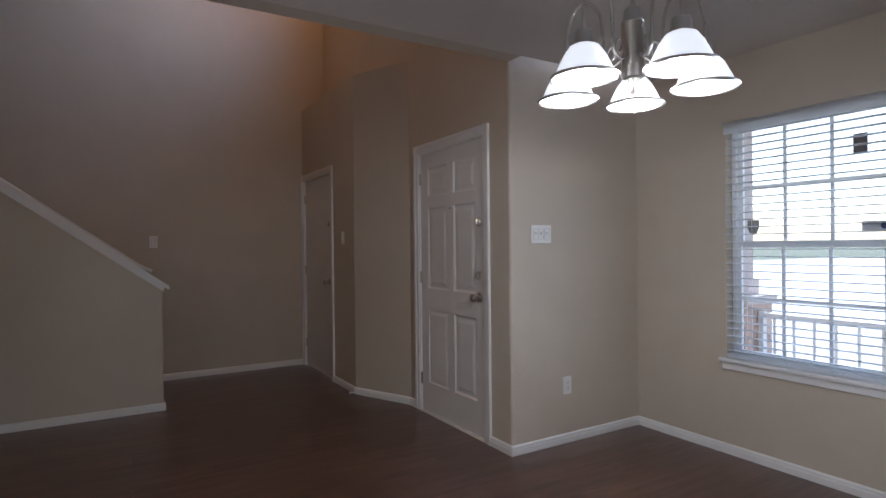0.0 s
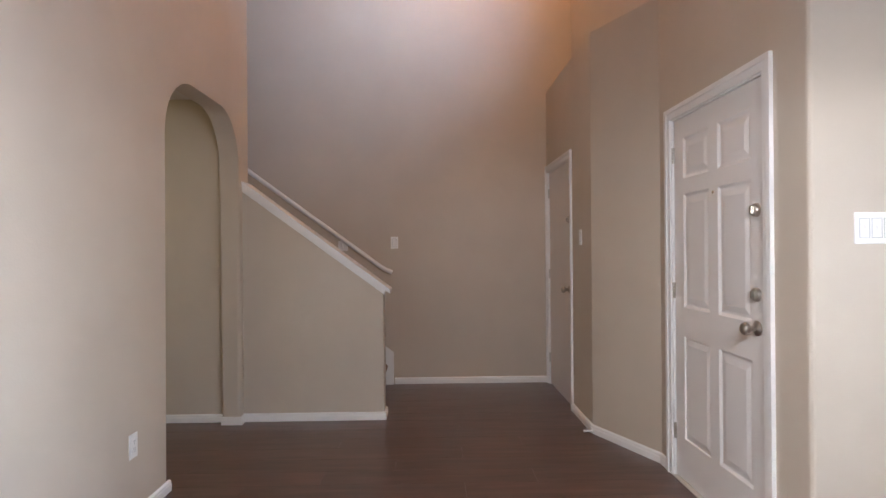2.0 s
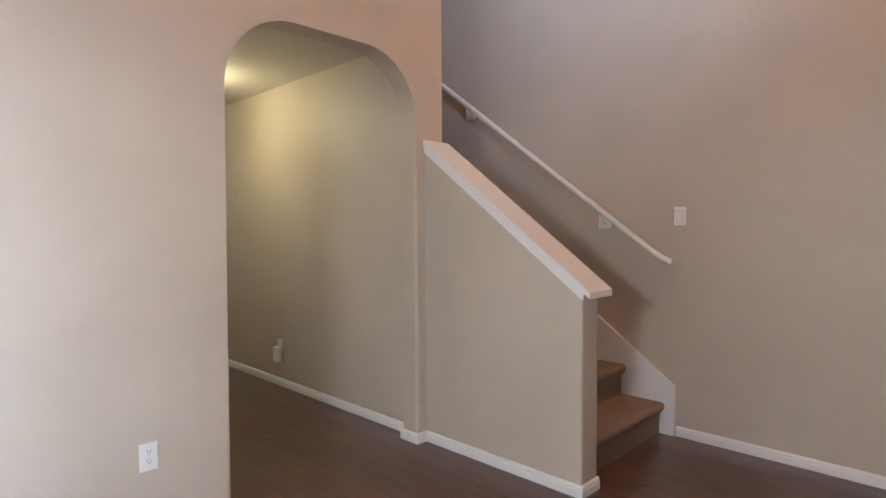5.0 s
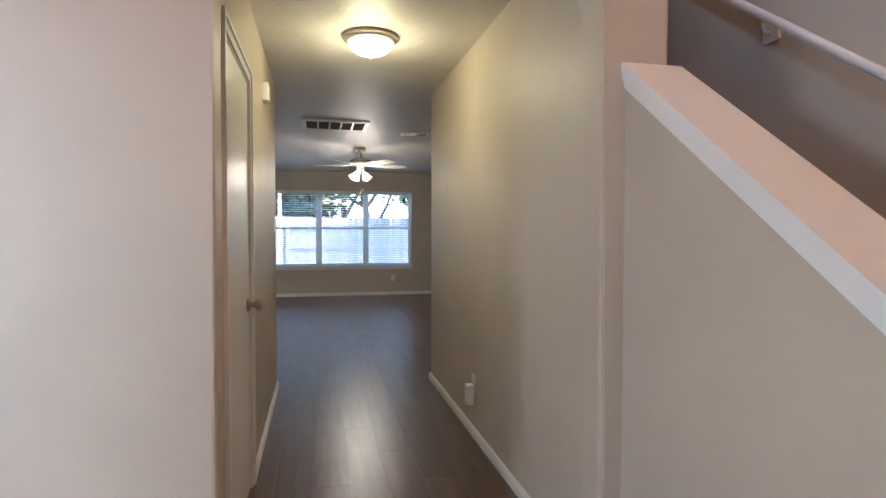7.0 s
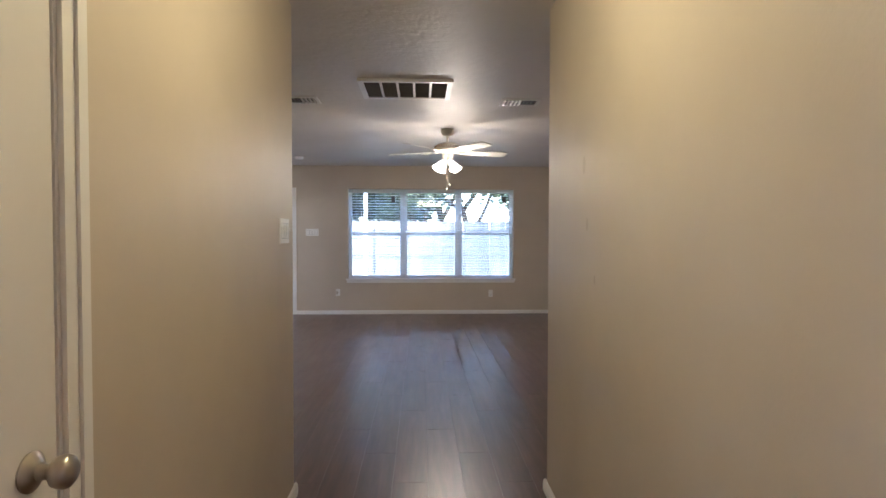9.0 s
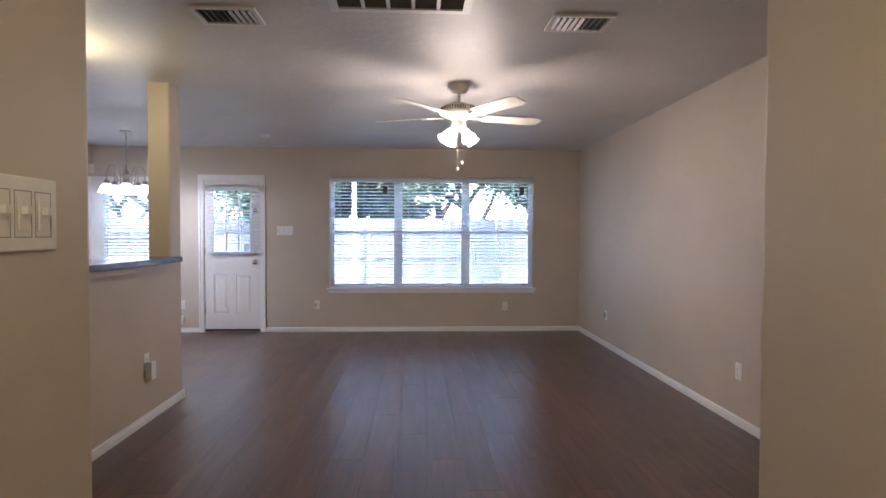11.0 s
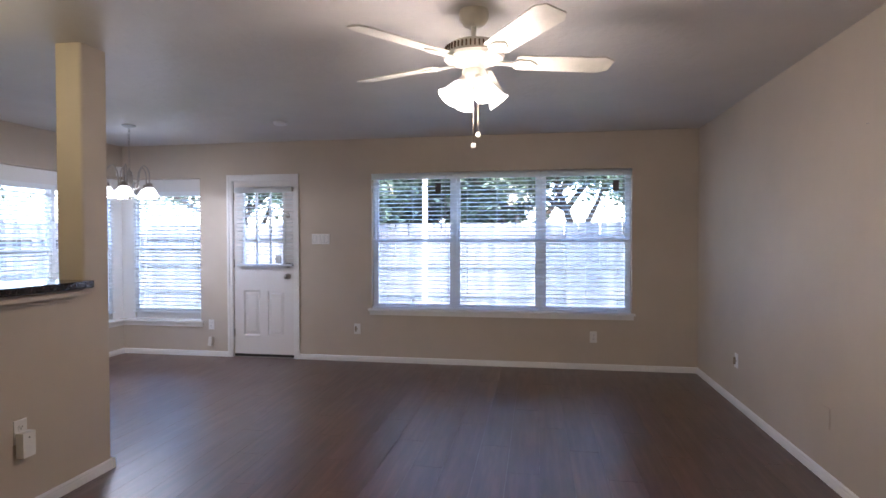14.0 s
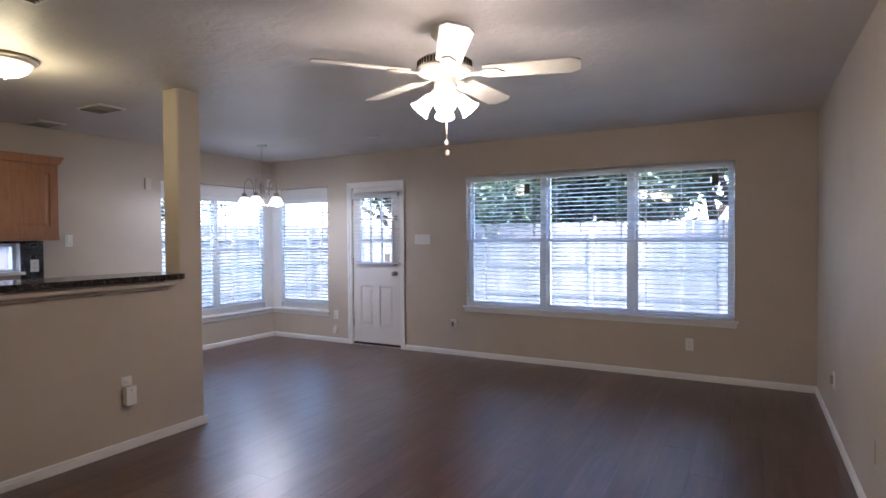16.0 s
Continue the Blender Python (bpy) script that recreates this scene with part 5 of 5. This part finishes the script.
fence(pose(-6.6, 17.6, -0.16), 17.0, "weathered cedar picket fence behind the back lawn")
fence(pose(-6.6, 5.0, -0.16, 0, 0, 90), 12.6, "weathered cedar picket fence along the side lawn")
pp = empty("patio_post", pose(0.55, 14.9, -0.16), "slender white patio post", "post")
bm = bmesh.new()
box(bm, -0.035, 0.035, -0.035, 0.035, 0, 2.6)
bevel(bm, 0.006, 1)
part("shaft", bm, IRON, pp)
bm = bmesh.new()
box(bm, -0.08, 0.08, -0.08, 0.08, 0, 0.14)
part("foot", bm, VINYL, pp)

LEAF, lnt, lb = node_mat("leaf", (0.06, 0.11, 0.03), 0.55)
lr = lnt.nodes.new("ShaderNodeNewGeometry")
lnt.links.new(ramp(lnt, lr.outputs["Random Per Island"], [(0.0, (0.06, 0.09, 0.05)), (0.5, (0.11, 0.15, 0.085)), (1.0, (0.20, 0.24, 0.15))]), lb.inputs["Base Color"])
lb.inputs["Subsurface Weight"].default_value = 0.0
BARK = plain("bark", (0.12, 0.085, 0.06), 0.9, vary=0.4, grain=20)


def tree_meshes(seed, height, spread):
    rnd = random.Random(seed)
    bm = bmesh.new()
    tips = []

    def limb(p, d, length, r, depth):
        pts = [p.copy()]
        for k in range(4):
            d = (d + Vector((rnd.uniform(-1, 1), rnd.uniform(-1, 1), rnd.uniform(-0.2, 0.6))) * 0.18).normalized()
            pts.append(pts[-1] + d * length / 4)
        for k in range(4):
            a, b = pts[k], pts[k + 1]
            q = (b - a).to_track_quat("Z", "Y").to_matrix().to_4x4()
            lathe(bm, [(r * (1 - 0.16 * k), 0), (r * (1 - 0.16 * (k + 1)), (b - a).length)], 7, Matrix.Translation(a) @ q)
        if depth:
            for k in range(4 if depth > 1 else 3):
                a = rnd.uniform(0, 2 * math.pi)
                nd = (d * 0.6 + Vector((math.cos(a), math.sin(a), rnd.uniform(0.0, 0.7))) * spread).normalized()
                limb(pts[rnd.choice((2, 3, 4))], nd, length * rnd.uniform(0.55, 0.8), r * 0.5, depth - 1)
        else:
            tips.extend(pts[1:])

    limb(Vector((0, 0, 0)), Vector((0, 0, 1)), height * 0.42, 0.13, 3)
    trunk = mesh_of("trunk", bm, BARK, True)
    verts, faces = [], []
    for t in tips:
        for _ in range(105):
            c = t + Vector((rnd.gauss(0, 0.34), rnd.gauss(0, 0.34), rnd.gauss(0, 0.28)))
            u = Vector((rnd.gauss(0, 1), rnd.gauss(0, 1), rnd.gauss(0, 0.6))).normalized()
            v = u.cross(Vector((rnd.gauss(0, 1), rnd.gauss(0, 1), rnd.gauss(0, 1)))).normalized()
            s = rnd.uniform(0.05, 0.10)
            i = len(verts)
            verts += [c - u * s, c + v * s * 0.45, c + u * s, c - v * s * 0.45]
            faces.append((i, i + 1, i + 2, i + 3))
    me = bpy.data.meshes.new("crown")
    me.from_pydata(verts, [], faces)
    me.materials.append(LEAF)
    return trunk, me


TREES = [tree_meshes(3, 6.0, 0.9), tree_meshes(8, 5.2, 1.1)]
for k, (x, y, s, turn) in enumerate(((3.4, 20.0, 1.2, 10), (6.2, 23.5, 1.5, 15), (2.6, 24.0, 1.6, 95), (-1.0, 23.6, 1.5, 170), (-4.2, 24.2, 1.6, 260), (9.4, 23.8, 1.5, 310), (-11.8, 12.0, 1.5, 55), (1.9, 19.4, 1.0, 75), (5.0, 19.6, 1.1, 140), (-1.4, 19.5, 1.1, 200), (-4.9, 19.5, 1.1, 33), (-12.4, 12.4, 1.1, 111), (-12.5, 17.0, 1.1, 240), (0.4, 21.5, 1.1, 130), (6.6, 21.0, 1.05, 220), (-3.2, 20.6, 1.0, 300), (-6.8, 21.4, 1.15, 60),
                                     (-13.0, 14.5, 1.0, 20), (-13.2, 10.0, 1.1, 190), (9.5, 20.0, 1.0, 80))):
    tr_, cr = TREES[k % 2]
    t = empty("tree", pose(x, y, -0.17, 0, 0, turn) @ Matrix.Scale(s, 4), "leafy green deciduous tree behind the fence", "tree", "garden trees")
    sub("trunk", tr_, t, Matrix())
    sub("crown", cr, t, Matrix())

# ---------------------------------------------------------------- floor boards, last
fl = empty("floor", pose(0, 0, FLOOR_Z), "dark walnut laminate floor laid in long boards", "floor", kind="structure")
PW, PL, GAP = 0.19, 1.22, 0.0006
bm = bmesh.new()
box(bm, 0, PW - GAP, 0, PL - GAP, -0.012, 0.0)
bevel(bm, 0.0006, 1, lambda e: all(v.co.z > -0.001 for v in e.verts))
BOARD = mesh_of("plank", bm, FLOORMAT)
bmr = bmesh.new()
cut_meshes = {}
x = -4.09
col_no = 0
near = 0
while x < 3.94:
    y = -1.72 - (col_no * 0.41) % PL
    while y < YB:
        y0, y1 = max(y, -1.72), min(y + PL, YB - 0.002)
        x1 = min(x + PW, 3.949)
        outside = (x1 < XK and y0 > YA + TA) or (x > XD + 0.1 and y1 < YF) or (x1 < XHL and YA < y0 and y1 < YHL)
        if y1 - y0 > 0.03 and x1 - x > 0.02 and not outside:
            if x > -0.75 and 0.2 < y0 and near < 300:
                whole = abs(y1 - y0 - PL) < 1e-6 and abs(x1 - x - PW) < 1e-6
                if whole:
                    me = BOARD
                else:
                    key = (round(x1 - x, 3), round(y1 - y0, 3))
                    if key not in cut_meshes:
                        b2 = bmesh.new()
                        box(b2, 0, x1 - x - GAP, 0, y1 - y0 - GAP, -0.012, 0.0)
                        cut_meshes[key] = mesh_of("plank", b2, FLOORMAT)
                    me = cut_meshes[key]
                sub("plank", me, fl, Matrix.Translation((x, y0, 0)))
                near += 1
            else:
                box(bmr, x, x1 - GAP, y0, y1 - GAP, -0.012, 0.0)
        y += PL
    x += PW
    col_no += 1
rest = part("plank_field", bmr, FLOORMAT, fl)
tagged(rest, kind="stuff")
